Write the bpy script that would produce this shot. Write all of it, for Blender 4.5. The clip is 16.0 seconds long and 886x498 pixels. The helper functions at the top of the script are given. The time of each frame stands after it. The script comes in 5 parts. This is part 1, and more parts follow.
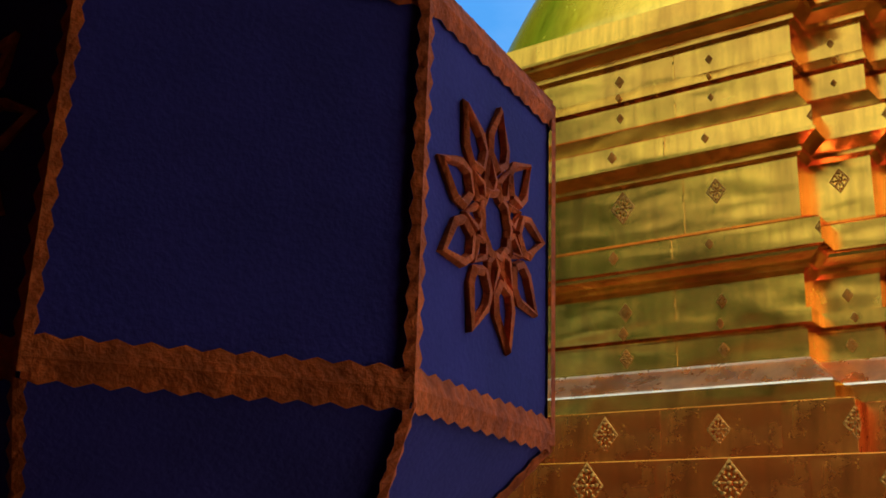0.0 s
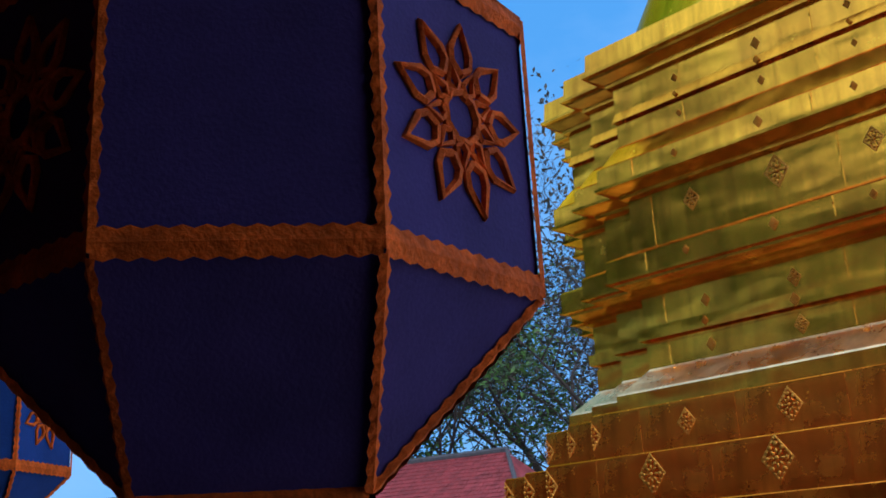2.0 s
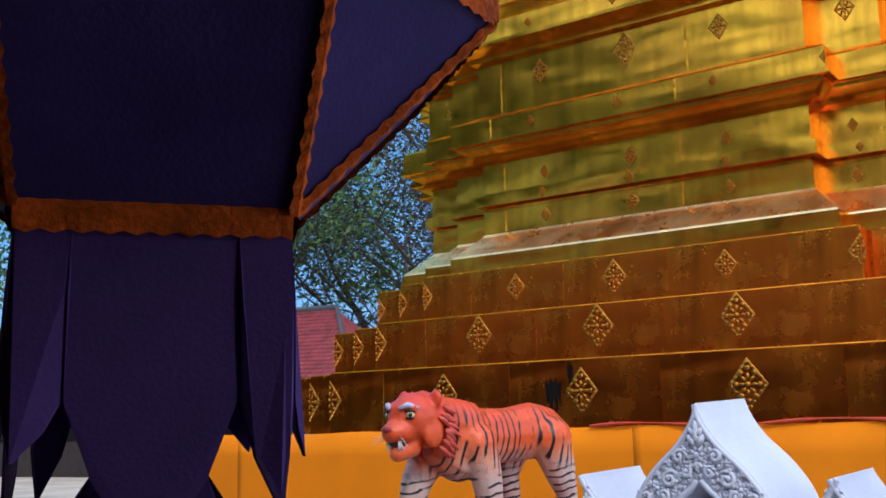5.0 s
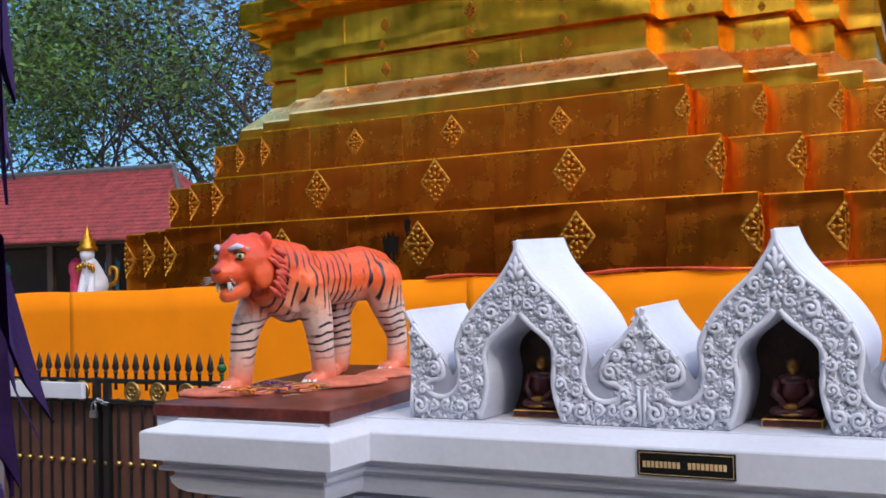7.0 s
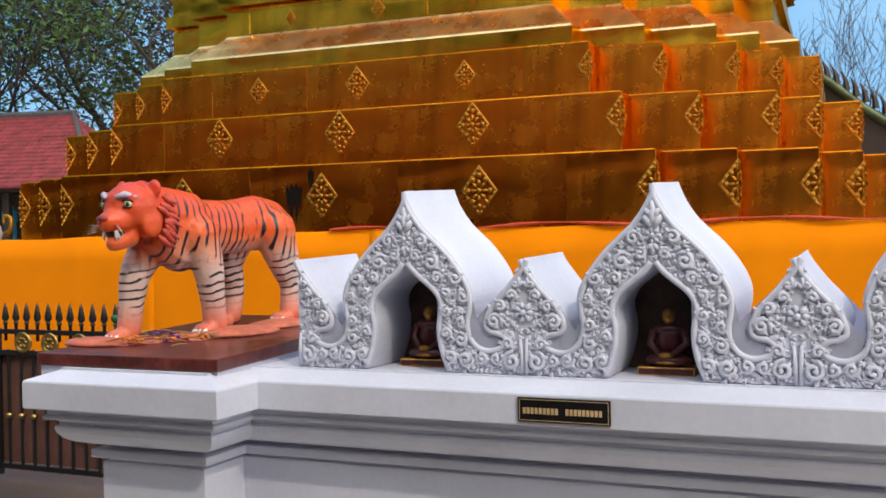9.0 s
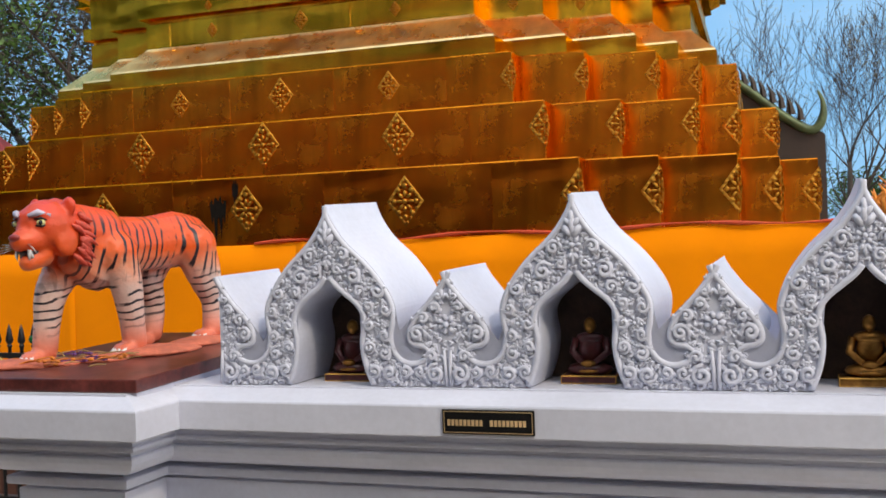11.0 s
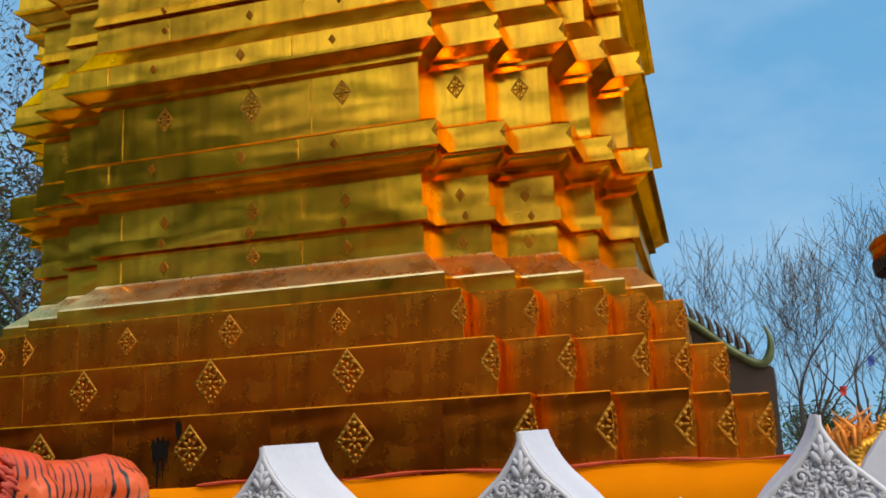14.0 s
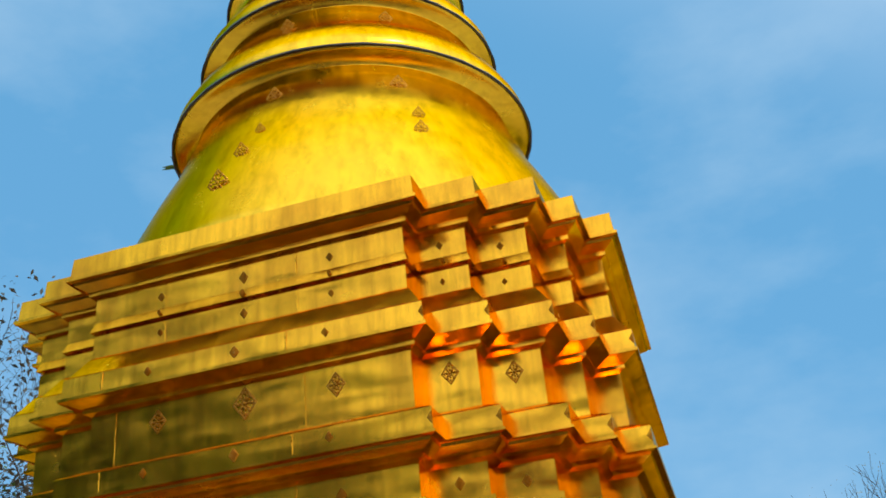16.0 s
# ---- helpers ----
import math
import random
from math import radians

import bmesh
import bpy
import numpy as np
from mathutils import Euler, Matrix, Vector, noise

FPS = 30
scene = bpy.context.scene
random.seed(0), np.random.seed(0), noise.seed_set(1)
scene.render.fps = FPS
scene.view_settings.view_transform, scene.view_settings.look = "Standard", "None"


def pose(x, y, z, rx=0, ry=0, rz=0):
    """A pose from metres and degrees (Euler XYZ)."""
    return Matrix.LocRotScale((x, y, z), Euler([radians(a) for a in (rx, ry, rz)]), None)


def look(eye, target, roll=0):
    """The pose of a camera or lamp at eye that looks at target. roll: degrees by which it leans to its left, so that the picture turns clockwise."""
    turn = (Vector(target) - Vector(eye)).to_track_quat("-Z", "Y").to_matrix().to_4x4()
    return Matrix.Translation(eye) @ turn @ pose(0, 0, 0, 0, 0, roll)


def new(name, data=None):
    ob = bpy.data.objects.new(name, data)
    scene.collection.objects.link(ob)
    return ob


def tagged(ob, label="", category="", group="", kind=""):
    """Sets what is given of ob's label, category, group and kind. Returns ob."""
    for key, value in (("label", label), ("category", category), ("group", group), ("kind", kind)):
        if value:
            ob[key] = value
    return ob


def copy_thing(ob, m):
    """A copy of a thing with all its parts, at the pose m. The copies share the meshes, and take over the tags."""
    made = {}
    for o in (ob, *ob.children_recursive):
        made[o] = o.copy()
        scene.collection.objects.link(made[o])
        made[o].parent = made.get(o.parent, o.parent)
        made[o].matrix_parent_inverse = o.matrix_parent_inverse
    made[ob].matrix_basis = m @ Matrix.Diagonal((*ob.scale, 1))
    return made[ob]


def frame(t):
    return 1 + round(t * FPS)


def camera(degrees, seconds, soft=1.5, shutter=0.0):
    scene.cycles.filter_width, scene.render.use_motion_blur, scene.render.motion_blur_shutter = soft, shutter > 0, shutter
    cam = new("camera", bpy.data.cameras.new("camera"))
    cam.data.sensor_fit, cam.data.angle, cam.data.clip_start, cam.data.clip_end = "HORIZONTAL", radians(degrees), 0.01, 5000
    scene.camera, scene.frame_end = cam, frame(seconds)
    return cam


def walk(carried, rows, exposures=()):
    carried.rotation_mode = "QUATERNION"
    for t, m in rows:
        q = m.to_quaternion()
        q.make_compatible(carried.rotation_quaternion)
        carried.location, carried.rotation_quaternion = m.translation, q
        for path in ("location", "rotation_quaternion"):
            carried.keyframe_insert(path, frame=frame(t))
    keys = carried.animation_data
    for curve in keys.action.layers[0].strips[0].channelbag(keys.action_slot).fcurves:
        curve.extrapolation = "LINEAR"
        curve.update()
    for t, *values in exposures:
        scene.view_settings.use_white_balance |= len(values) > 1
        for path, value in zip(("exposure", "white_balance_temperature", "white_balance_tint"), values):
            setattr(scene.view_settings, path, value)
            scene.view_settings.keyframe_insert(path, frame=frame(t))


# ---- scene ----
cam = camera(45.8, 16.0, soft=1.7)
PATH = [  # seconds, x, y, z, rx, ry, rz
    (0.0, -0.144, -0.321, 1.801, 107.15, -1.89, 35.42),
    (0.5, -0.153, -0.314, 1.788, 107.27, 0.67, 35.32),
    (1.0, -0.110, -0.277, 1.778, 107.16, 1.76, 39.14),
    (1.5, -0.085, -0.287, 1.762, 107.04, 2.21, 43.03),
    (2.0, -0.049, -0.327, 1.729, 107.44, 3.02, 46.06),
    (2.5, -0.024, -0.354, 1.720, 106.93, 1.54, 46.29),
    (3.0, -0.065, -0.342, 1.717, 105.81, 0.84, 45.36),
    (3.5, -0.098, -0.323, 1.710, 104.35, 1.29, 43.80),
    (4.0, -0.111, -0.310, 1.703, 102.72, 1.31, 41.42),
    (4.5, -0.124, -0.310, 1.699, 101.29, 0.99, 38.98),
    (7.0, -0.074, -0.296, 1.604, 91.91, 1.48, 27.99),
    (7.5, -0.005, -0.288, 1.599, 90.70, 1.05, 26.71),
    (8.0, 0.006, -0.306, 1.598, 90.07, 0.88, 25.34),
    (8.5, 0.006, -0.295, 1.593, 89.68, 0.71, 24.23),
    (9.0, 0.009, -0.291, 1.592, 89.28, 0.91, 23.12),
    (9.5, 0.012, -0.284, 1.588, 88.92, 1.39, 21.93),
    (10.0, 0.019, -0.272, 1.586, 88.67, 1.60, 19.98),
    (12.5, 0.049, -0.274, 1.629, 94.17, 1.62, 18.87),
    (13.0, 0.054, -0.253, 1.609, 96.39, 1.17, 17.74),
    (13.5, 0.027, -0.213, 1.620, 99.05, 1.35, 17.07),
    (14.0, 0.031, -0.172, 1.613, 102.44, 2.55, 16.83),
    (14.5, 0.027, -0.142, 1.606, 105.76, 3.84, 16.51),
    (15.0, 0.045, -0.129, 1.611, 110.52, 5.42, 16.41),
    (15.5, 0.068, -0.113, 1.613, 114.26, 6.06, 16.71),
    (16.0, 0.129, -0.017, 1.625, 118.20, 5.16, 18.22),
]
walk(cam, [(t, pose(*r)) for t, *r in PATH], exposures=[(0.0, 0.12, 5200, 13), (4.0, 0.12, 5200, 13), (4.7, 0.22, 5400, 13), (7.0, 0.52, 6100, 13), (8.0, 0.48, 6600, 11), (10.2, 0.48, 6700, 10), (12.5, 0.25, 7000, 10), (14.0, 0.18, 7000, 8), (16.0, 0.18, 6700, 5)])

# ---- world and sun ----
SUN_DIR = Vector((0.70, -0.56, 0.88)).normalized()
world = bpy.data.worlds.new("sky")
scene.world = world
world.use_nodes = True
wn, wl = world.node_tree.nodes, world.node_tree.links
wn.clear()
w_out = wn.new("ShaderNodeOutputWorld")
w_bg = wn.new("ShaderNodeBackground")
w_sky = wn.new("ShaderNodeTexSky")
w_sky.sky_type = "NISHITA"
w_sky.sun_disc = False
w_sky.sun_elevation = math.asin(SUN_DIR.z)
w_sky.sun_rotation = math.atan2(SUN_DIR.x, SUN_DIR.y)
w_sky.air_density, w_sky.dust_density, w_sky.ozone_density = 1.0, 0.6, 1.5
w_co = wn.new("ShaderNodeTexCoord")
w_map = wn.new("ShaderNodeMapping")
w_map.inputs["Scale"].default_value = (1.6, 1.6, 3.2)
w_noise = wn.new("ShaderNodeTexNoise")
w_noise.inputs["Scale"].default_value = 2.2
w_noise.inputs["Detail"].default_value = 7
w_noise.inputs["Roughness"].default_value = 0.55
w_ramp = wn.new("ShaderNodeValToRGB")
w_ramp.color_ramp.elements[0].position, w_ramp.color_ramp.elements[0].color = 0.45, (0, 0, 0, 1)
w_ramp.color_ramp.elements[1].position, w_ramp.color_ramp.elements[1].color = 0.72, (0.28, 0.28, 0.28, 1)
w_mix = wn.new("ShaderNodeMix")
w_mix.data_type = "RGBA"
w_mix.inputs[7].default_value = (3.9, 4.9, 6.0, 1)
wl.new(w_co.outputs["Generated"], w_map.inputs[0])
wl.new(w_map.outputs[0], w_noise.inputs["Vector"])
wl.new(w_noise.outputs["Fac"], w_ramp.inputs[0])
wl.new(w_ramp.outputs[0], w_mix.inputs[0])
w_haze = wn.new("ShaderNodeMix")
w_haze.data_type = "RGBA"
w_haze.inputs[0].default_value = 0.86
w_dot = wn.new("ShaderNodeVectorMath")
w_dot.operation = "DOT_PRODUCT"
w_dot.inputs[1].default_value = SUN_DIR
wl.new(w_co.outputs["Generated"], w_dot.inputs[0])
w_glow = wn.new("ShaderNodeValToRGB")
w_glow.color_ramp.interpolation = "EASE"
w_glow.color_ramp.elements[0].position, w_glow.color_ramp.elements[0].color = 0.0, (0.075, 0.235, 0.44, 1)
w_glow.color_ramp.elements[1].position, w_glow.color_ramp.elements[1].color = 0.75, (0.95, 0.95, 0.95, 1)
wl.new(w_dot.outputs["Value"], w_glow.inputs[0])
w_lift = wn.new("ShaderNodeVectorMath")
w_lift.operation = "SCALE"
w_lift.inputs["Scale"].default_value = 10.5
wl.new(w_glow.outputs[0], w_lift.inputs[0])
wl.new(w_lift.outputs[0], w_haze.inputs[7])
wl.new(w_sky.outputs[0], w_haze.inputs[6])
wl.new(w_haze.outputs[2], w_mix.inputs[6])
wl.new(w_mix.outputs[2], w_bg.inputs[0])
w_bg.inputs[1].default_value = 0.15
wl.new(w_bg.outputs[0], w_out.inputs[0])

sun = new("sun", bpy.data.lights.new("sun", "SUN"))
sun.data.energy = 1.0
sun.data.angle = radians(0.6)
sun.data.color = (1.0, 0.88, 0.72)
sun.matrix_world = look(SUN_DIR * 60, (0, 0, 0))


# ---- materials ----
def material(name):
    m = bpy.data.materials.new(name)
    m.use_nodes = True
    nt = m.node_tree
    return m, nt.nodes, nt.links, nt.nodes["Principled BSDF"]


def mixed(nodes, links, fac, a, b, blend="MIX"):
    n = nodes.new("ShaderNodeMix")
    n.data_type, n.blend_type = "RGBA", blend
    for k, v in ((0, fac), (6, a), (7, b)):
        if isinstance(v, (int, float)):
            n.inputs[k].default_value = v
        elif isinstance(v, tuple):
            n.inputs[k].default_value = (*v, 1)
        else:
            links.new(v, n.inputs[k])
    return n.outputs[2]


def noise_of(nodes, links, scale, detail=4, rough=0.55, stretch=(1, 1, 1), coord="Object", distort=0.0):
    co = nodes.new("ShaderNodeTexCoord")
    mp = nodes.new("ShaderNodeMapping")
    mp.inputs["Scale"].default_value = stretch
    n = nodes.new("ShaderNodeTexNoise")
    n.inputs["Scale"].default_value = scale
    n.inputs["Detail"].default_value = detail
    n.inputs["Roughness"].default_value = rough
    n.inputs["Distortion"].default_value = distort
    links.new(co.outputs[coord], mp.inputs[0])
    links.new(mp.outputs[0], n.inputs["Vector"])
    return n.outputs["Fac"]


def ramp(nodes, links, fac, stops):
    r = nodes.new("ShaderNodeValToRGB")
    while len(r.color_ramp.elements) < len(stops):
        r.color_ramp.elements.new(0.5)
    for e, (pos, c) in zip(r.color_ramp.elements, stops):
        e.position = pos
        e.color = (c, c, c, 1) if isinstance(c, (int, float)) else (*c, 1)
    links.new(fac, r.inputs[0])
    return r.outputs[0]


def bump(nodes, links, bsdf, height, strength=0.3, distance=0.01):
    b = nodes.new("ShaderNodeBump")
    b.inputs["Strength"].default_value = strength
    b.inputs["Distance"].default_value = distance
    links.new(height, b.inputs["Height"])
    links.new(b.outputs[0], bsdf.inputs["Normal"])
    return b


def plain(name, colour, rough=0.6, metal=0.0, vary=0.25, scale=6.0, fine=60.0, relief=0.15, spec=0.5, depth=0.004):
    """A surface with blotches at one scale and grain at another."""
    m, n, l, b = material(name)
    big = ramp(n, l, noise_of(n, l, scale), [(0.3, 1 - vary), (0.7, 1 + vary * 0.3)])
    small = ramp(n, l, noise_of(n, l, fine, 3), [(0.35, 1 - vary * 0.5), (0.65, 1.0)])
    c = mixed(n, l, 1.0, colour, big, "MULTIPLY")
    c = mixed(n, l, 1.0, c, small, "MULTIPLY")
    l.new(c, b.inputs["Base Color"])
    b.inputs["Roughness"].default_value = rough
    b.inputs["Metallic"].default_value = metal
    b.inputs["Specular IOR Level"].default_value = spec
    if relief:
        bump(n, l, b, noise_of(n, l, fine, 4), relief, depth)
    return m


def gold_sheet(name, colour, rough, tarnish, wave=0.35):
    """Gilded copper sheet: slow dents, brushed streaks and tarnish running down."""
    m, n, l, b = material(name)
    blot = ramp(n, l, noise_of(n, l, 0.9, 5, 0.6), [(0.38, 0.0), (0.72, 1.0)])
    streak = ramp(n, l, noise_of(n, l, 5.0, 4, 0.6, (1, 1, 0.12)), [(0.42, 0.0), (0.75, 1.0)])
    c = mixed(n, l, blot, colour, tarnish)
    dark = tuple(v * 0.55 for v in tarnish)
    s2 = n.new("ShaderNodeMath")
    s2.operation = "MULTIPLY"
    l.new(streak, s2.inputs[0])
    s2.inputs[1].default_value = 0.6
    c = mixed(n, l, s2.outputs[0], c, dark)
    info = n.new("ShaderNodeObjectInfo")
    tone = ramp(n, l, info.outputs["Random"], [(0.0, 0.86), (1.0, 1.0)])
    c = mixed(n, l, 1.0, c, tone, "MULTIPLY")
    l.new(c, b.inputs["Base Color"])
    b.inputs["Metallic"].default_value = 1.0
    b.inputs["Specular Tint"].default_value = (0.95, 0.55, 0.12, 1)
    rr = ramp(n, l, noise_of(n, l, 2.5, 5, 0.6), [(0.3, rough * 0.75), (0.75, rough * 1.45)])
    l.new(rr, b.inputs["Roughness"])
    h = n.new("ShaderNodeMath")
    h.operation = "ADD"
    l.new(noise_of(n, l, 1.5, 1.0, 0.4, (0.6, 0.6, 1.7), distort=0.3), h.inputs[0])
    g = n.new("ShaderNodeMath")
    g.operation = "MULTIPLY"
    g.inputs[1].default_value = 0.008
    l.new(noise_of(n, l, 60, 3), g.inputs[0])
    l.new(g.outputs[0], h.inputs[1])
    bump(n, l, b, h.outputs[0], wave, 0.10)
    return m


M_GOLD = gold_sheet("gilded_sheet", (0.96, 0.52, 0.035), 0.20, (0.62, 0.29, 0.028), 0.29)
# lower tiers: the reflection of red-brown surroundings is put into the colour
M_GOLD_RED_REFLECT = gold_sheet("gilding_red_reflection", (0.93, 0.36, 0.025), 0.24, (0.55, 0.15, 0.016), 0.18)
# yellower than the tiers, with the reflected sky painted into its colour
M_GOLD_DOME = gold_sheet("gilded_dome", (1.0, 0.66, 0.05), 0.21, (0.95, 0.56, 0.05), 0.07)
# worn gilding whose paleness also carries the sky's highlight on the slope
M_WORN_SHEEN = gold_sheet("worn_gilding_sky_sheen", (0.97, 0.72, 0.34), 0.28, (0.80, 0.66, 0.36), 0.10)
M_ORNAMENT = plain("gilded_ornament", (0.66, 0.32, 0.045), 0.36, 1.0, 0.5, 20, 90, 0.5)
M_ORNAMENT.node_tree.nodes["Principled BSDF"].inputs["Specular Tint"].default_value = (0.95, 0.6, 0.15, 1)
M_WHITE = plain("white_painted_stucco", (0.63, 0.65, 0.755), 0.55, 0, 0.10, 3, 45, 0.12)
M_CLOTH = plain("orange_cloth", (0.95, 0.27, 0.002), 0.9, 0, 0.10, 1.2, 260, 0.3, 0.1)
M_RED = plain("red_rope", (0.62, 0.07, 0.02), 0.7)
M_SLAB = plain("maroon_marble", (0.17, 0.042, 0.034), 0.28, 0, 0.7, 9, 45, 0.1)
M_BLACK = plain("black_iron", (0.018, 0.018, 0.02), 0.38, 0.3, 0.3)
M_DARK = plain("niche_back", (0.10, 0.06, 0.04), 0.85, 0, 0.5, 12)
M_GROUND = plain("paving", (0.62, 0.53, 0.41), 0.7, 0, 0.35, 0.6, 30, 0.2)
M_TILE = plain("red_roof_tile", (0.33, 0.05, 0.055), 0.6, 0, 0.45, 2.5, 40, 0.3)
# colours of the unseen hall, picked for what the lower tiers reflect
M_HALL = plain("red_lacquered_boards", (0.20, 0.055, 0.028), 0.6, 0, 0.4, 2, 30, 0.2)
M_HALL_TILE = plain("orange_roof_tile", (0.22, 0.036, 0.012), 0.6, 0, 0.5, 1.5, 25, 0.3)
M_TIMBER = plain("dark_timber", (0.035, 0.02, 0.014), 0.6, 0, 0.4, 3, 40, 0.3)
M_PLASTER = plain("cream_plaster", (0.42, 0.36, 0.28), 0.75, 0, 0.25, 1.5, 40)
M_BARK = plain("bark", (0.06, 0.046, 0.038), 0.85, 0, 0.45, 3, 30, 0.5)
M_SHADE = plain("purple_cloth", (0.065, 0.04, 0.17), 0.8, 0, 0.22, 25, 500, 0.35, 0.2, 0.001)
M_BRAID = plain("copper_braid", (0.90, 0.15, 0.008), 0.75, 0.0, 0.5, 60, 400, 0.6, 0.15, 0.002)
M_TAIL = plain("purple_tail_cloth", (0.11, 0.05, 0.20), 0.8, 0, 0.2, 20, 500, 0.3, 0.2, 0.001)


def leaf_material(name, a, b2, trans):
    m, n, l, b = material(name)
    g = n.new("ShaderNodeNewGeometry")
    c = mixed(n, l, g.outputs["Random Per Island"], a, b2)
    l.new(c, b.inputs["Base Color"])
    b.inputs["Roughness"].default_value = 0.5
    b.inputs["Transmission Weight"].default_value = trans
    return m


M_LEAF = leaf_material("green_leaf", (0.008, 0.028, 0.007), (0.085, 0.20, 0.02), 0.0)
M_LEAF_PALE = leaf_material("pale_bud", (0.22, 0.19, 0.08), (0.34, 0.32, 0.14), 0.0)
M_LEAF_DRY = leaf_material("dry_leaf", (0.018, 0.020, 0.010), (0.06, 0.042, 0.018), 0.0)


# ---- mesh helpers ----
def part(name, bm, mat, parent, label="", smooth=False):
    me = bpy.data.meshes.new(name)
    bm.normal_update()
    bm.to_mesh(me)
    bm.free()
    me.materials.append(mat)
    if smooth:
        me.polygons.foreach_set("use_smooth", [True] * len(me.polygons))
    ob = new(name, me)
    ob.parent = parent
    if label:
        ob["label"] = label
    return ob


def share(name, me, m, parent):
    ob = new(name, me)
    ob.parent = parent
    ob.matrix_local = m
    return ob


def thing(name, m, label, category, group="", kind=""):
    ob = new(name)
    ob.matrix_world = m
    return tagged(ob, label, category, group, kind)


def box(bm, x0, x1, y0, y1, z0, z1, bevel=0.0, m=None):
    r = bmesh.ops.create_cube(bm, size=1)["verts"]
    for v in r:
        v.co = Vector(((x0 + x1) / 2 + v.co.x * (x1 - x0), (y0 + y1) / 2 + v.co.y * (y1 - y0), (z0 + z1) / 2 + v.co.z * (z1 - z0)))
    if m is not None:
        bmesh.ops.transform(bm, matrix=m, verts=r)
    if bevel:
        es = list({e for v in r for e in v.link_edges})
        bmesh.ops.bevel(bm, geom=es, offset=bevel, segments=2, affect="EDGES", profile=0.6)


def loft(bm, rings, closed=True, cap=(True, True)):
    rows = [[bm.verts.new(p) for p in ring] for ring in rings]
    n = len(rows[0])
    for a, b in zip(rows, rows[1:]):
        for i in range(n if closed else n - 1):
            j = (i + 1) % n
            bm.faces.new((a[i], a[j], b[j], b[i]))
    if cap[0]:
        bm.faces.new(rows[0][::-1])
    if cap[1]:
        bm.faces.new(rows[-1])
    return rows


def revolve(bm, profile, seg=48, m=None):
    rings = [[Vector((r * math.cos(2 * math.pi * i / seg), r * math.sin(2 * math.pi * i / seg), z)) for i in range(seg)] for r, z in profile]
    if m is not None:
        rings = [[m @ p for p in ring] for ring in rings]
    loft(bm, rings)


def tube(bm, points, radii, seg=6):
    """A tapered tube along points."""
    pts = [Vector(p) for p in points]
    rings = []
    side = None
    for i, p in enumerate(pts):
        d = (pts[min(i + 1, len(pts) - 1)] - pts[max(i - 1, 0)]).normalized()
        if side is None:
            side = d.orthogonal().normalized()
        side = (side - d * side.dot(d)).normalized()
        up = d.cross(side)
        r = radii[i] if isinstance(radii, (list, tuple)) else radii
        rings.append([p + r * (math.cos(2 * math.pi * k / seg) * side + math.sin(2 * math.pi * k / seg) * up) for k in range(seg)])
    loft(bm, rings)


def blob(bm, centre, radii, m=None, sub=2):
    r = bmesh.ops.create_icosphere(bm, subdivisions=sub, radius=1)["verts"]
    for v in r:
        v.co = Vector((v.co.x * radii[0], v.co.y * radii[1], v.co.z * radii[2]))
        if m is not None:
            v.co = m @ v.co
        v.co += Vector(centre)


def spline(pts, n=6):
    """Catmull-Rom through 2D or 3D points."""
    p = [Vector(q) for q in pts]
    out = []
    for i in range(len(p) - 1):
        a, b, c, d = p[max(i - 1, 0)], p[i], p[i + 1], p[min(i + 2, len(p) - 1)]
        for k in range(n):
            t = k / n
            out.append(0.5 * ((2 * b) + (c - a) * t + (2 * a - 5 * b + 4 * c - d) * t * t + (3 * b - a - 3 * c + d) * t ** 3))
    out.append(p[-1])
    return out


# ---- ground ----
bm = bmesh.new()
bmesh.ops.create_grid(bm, x_segments=40, y_segments=40, size=400)
tagged(part("ground", bm, M_GROUND, None), "grey stone paving of the temple court reaching far off", "ground", kind="structure")
bm = bmesh.new()
box(bm, -16, 9, 3.5, 14, -0.02, 0.008)
tagged(part("pavement", bm, plain("dark_paving", (0.09, 0.085, 0.085), 0.5, 0, 0.4, 1.2, 30, 0.2), None), "dark grey pavement round the chedi behind the wall", "pavement", kind="structure")

# ---- chedi ----
CX, CY = -5.35, 14.60
A_SEG, D_SEG = 0.672, 0.358
S_SEG = 2 * (A_SEG + D_SEG)


def plan(h, z):
    a, d, s = A_SEG, D_SEG, S_SEG
    q = [(h - s, -h), (h - s, -h + d), (h - s + a, -h + d), (h - s + a, -h + 2 * d), (h - s + 2 * a, -h + 2 * d), (h - s + 2 * a, -h + 2 * d + a),
         (h - s + 2 * a + d, -h + 2 * d + a), (h - s + 2 * a + d, -h + 2 * d + 2 * a), (h, -h + s)]
    out = []
    for k in range(4):
        c, s2 = ((1, 0), (0, 1), (-1, 0), (0, -1))[k]
        out += [Vector((c * x - s2 * y, s2 * x + c * y, z)) for x, y in q]
    for v in out:  # the rear half is shallower than the front
        v.y *= 0.82 if v.y > 0 else 1.0
        if v.x > 0:
            v.x -= 0.04 * max(v.y + h - s, 0)
    return out


chedi = thing("chedi", pose(CX, CY, 0), "tall gilded chedi of redented copper-sheet tiers with a bell dome", "stupa")


def tier(name, profile, mat=M_GOLD, label=""):
    bm = bmesh.new()
    loft(bm, [plan(h, z) for h, z in profile])
    return part(name, bm, mat, chedi, label)


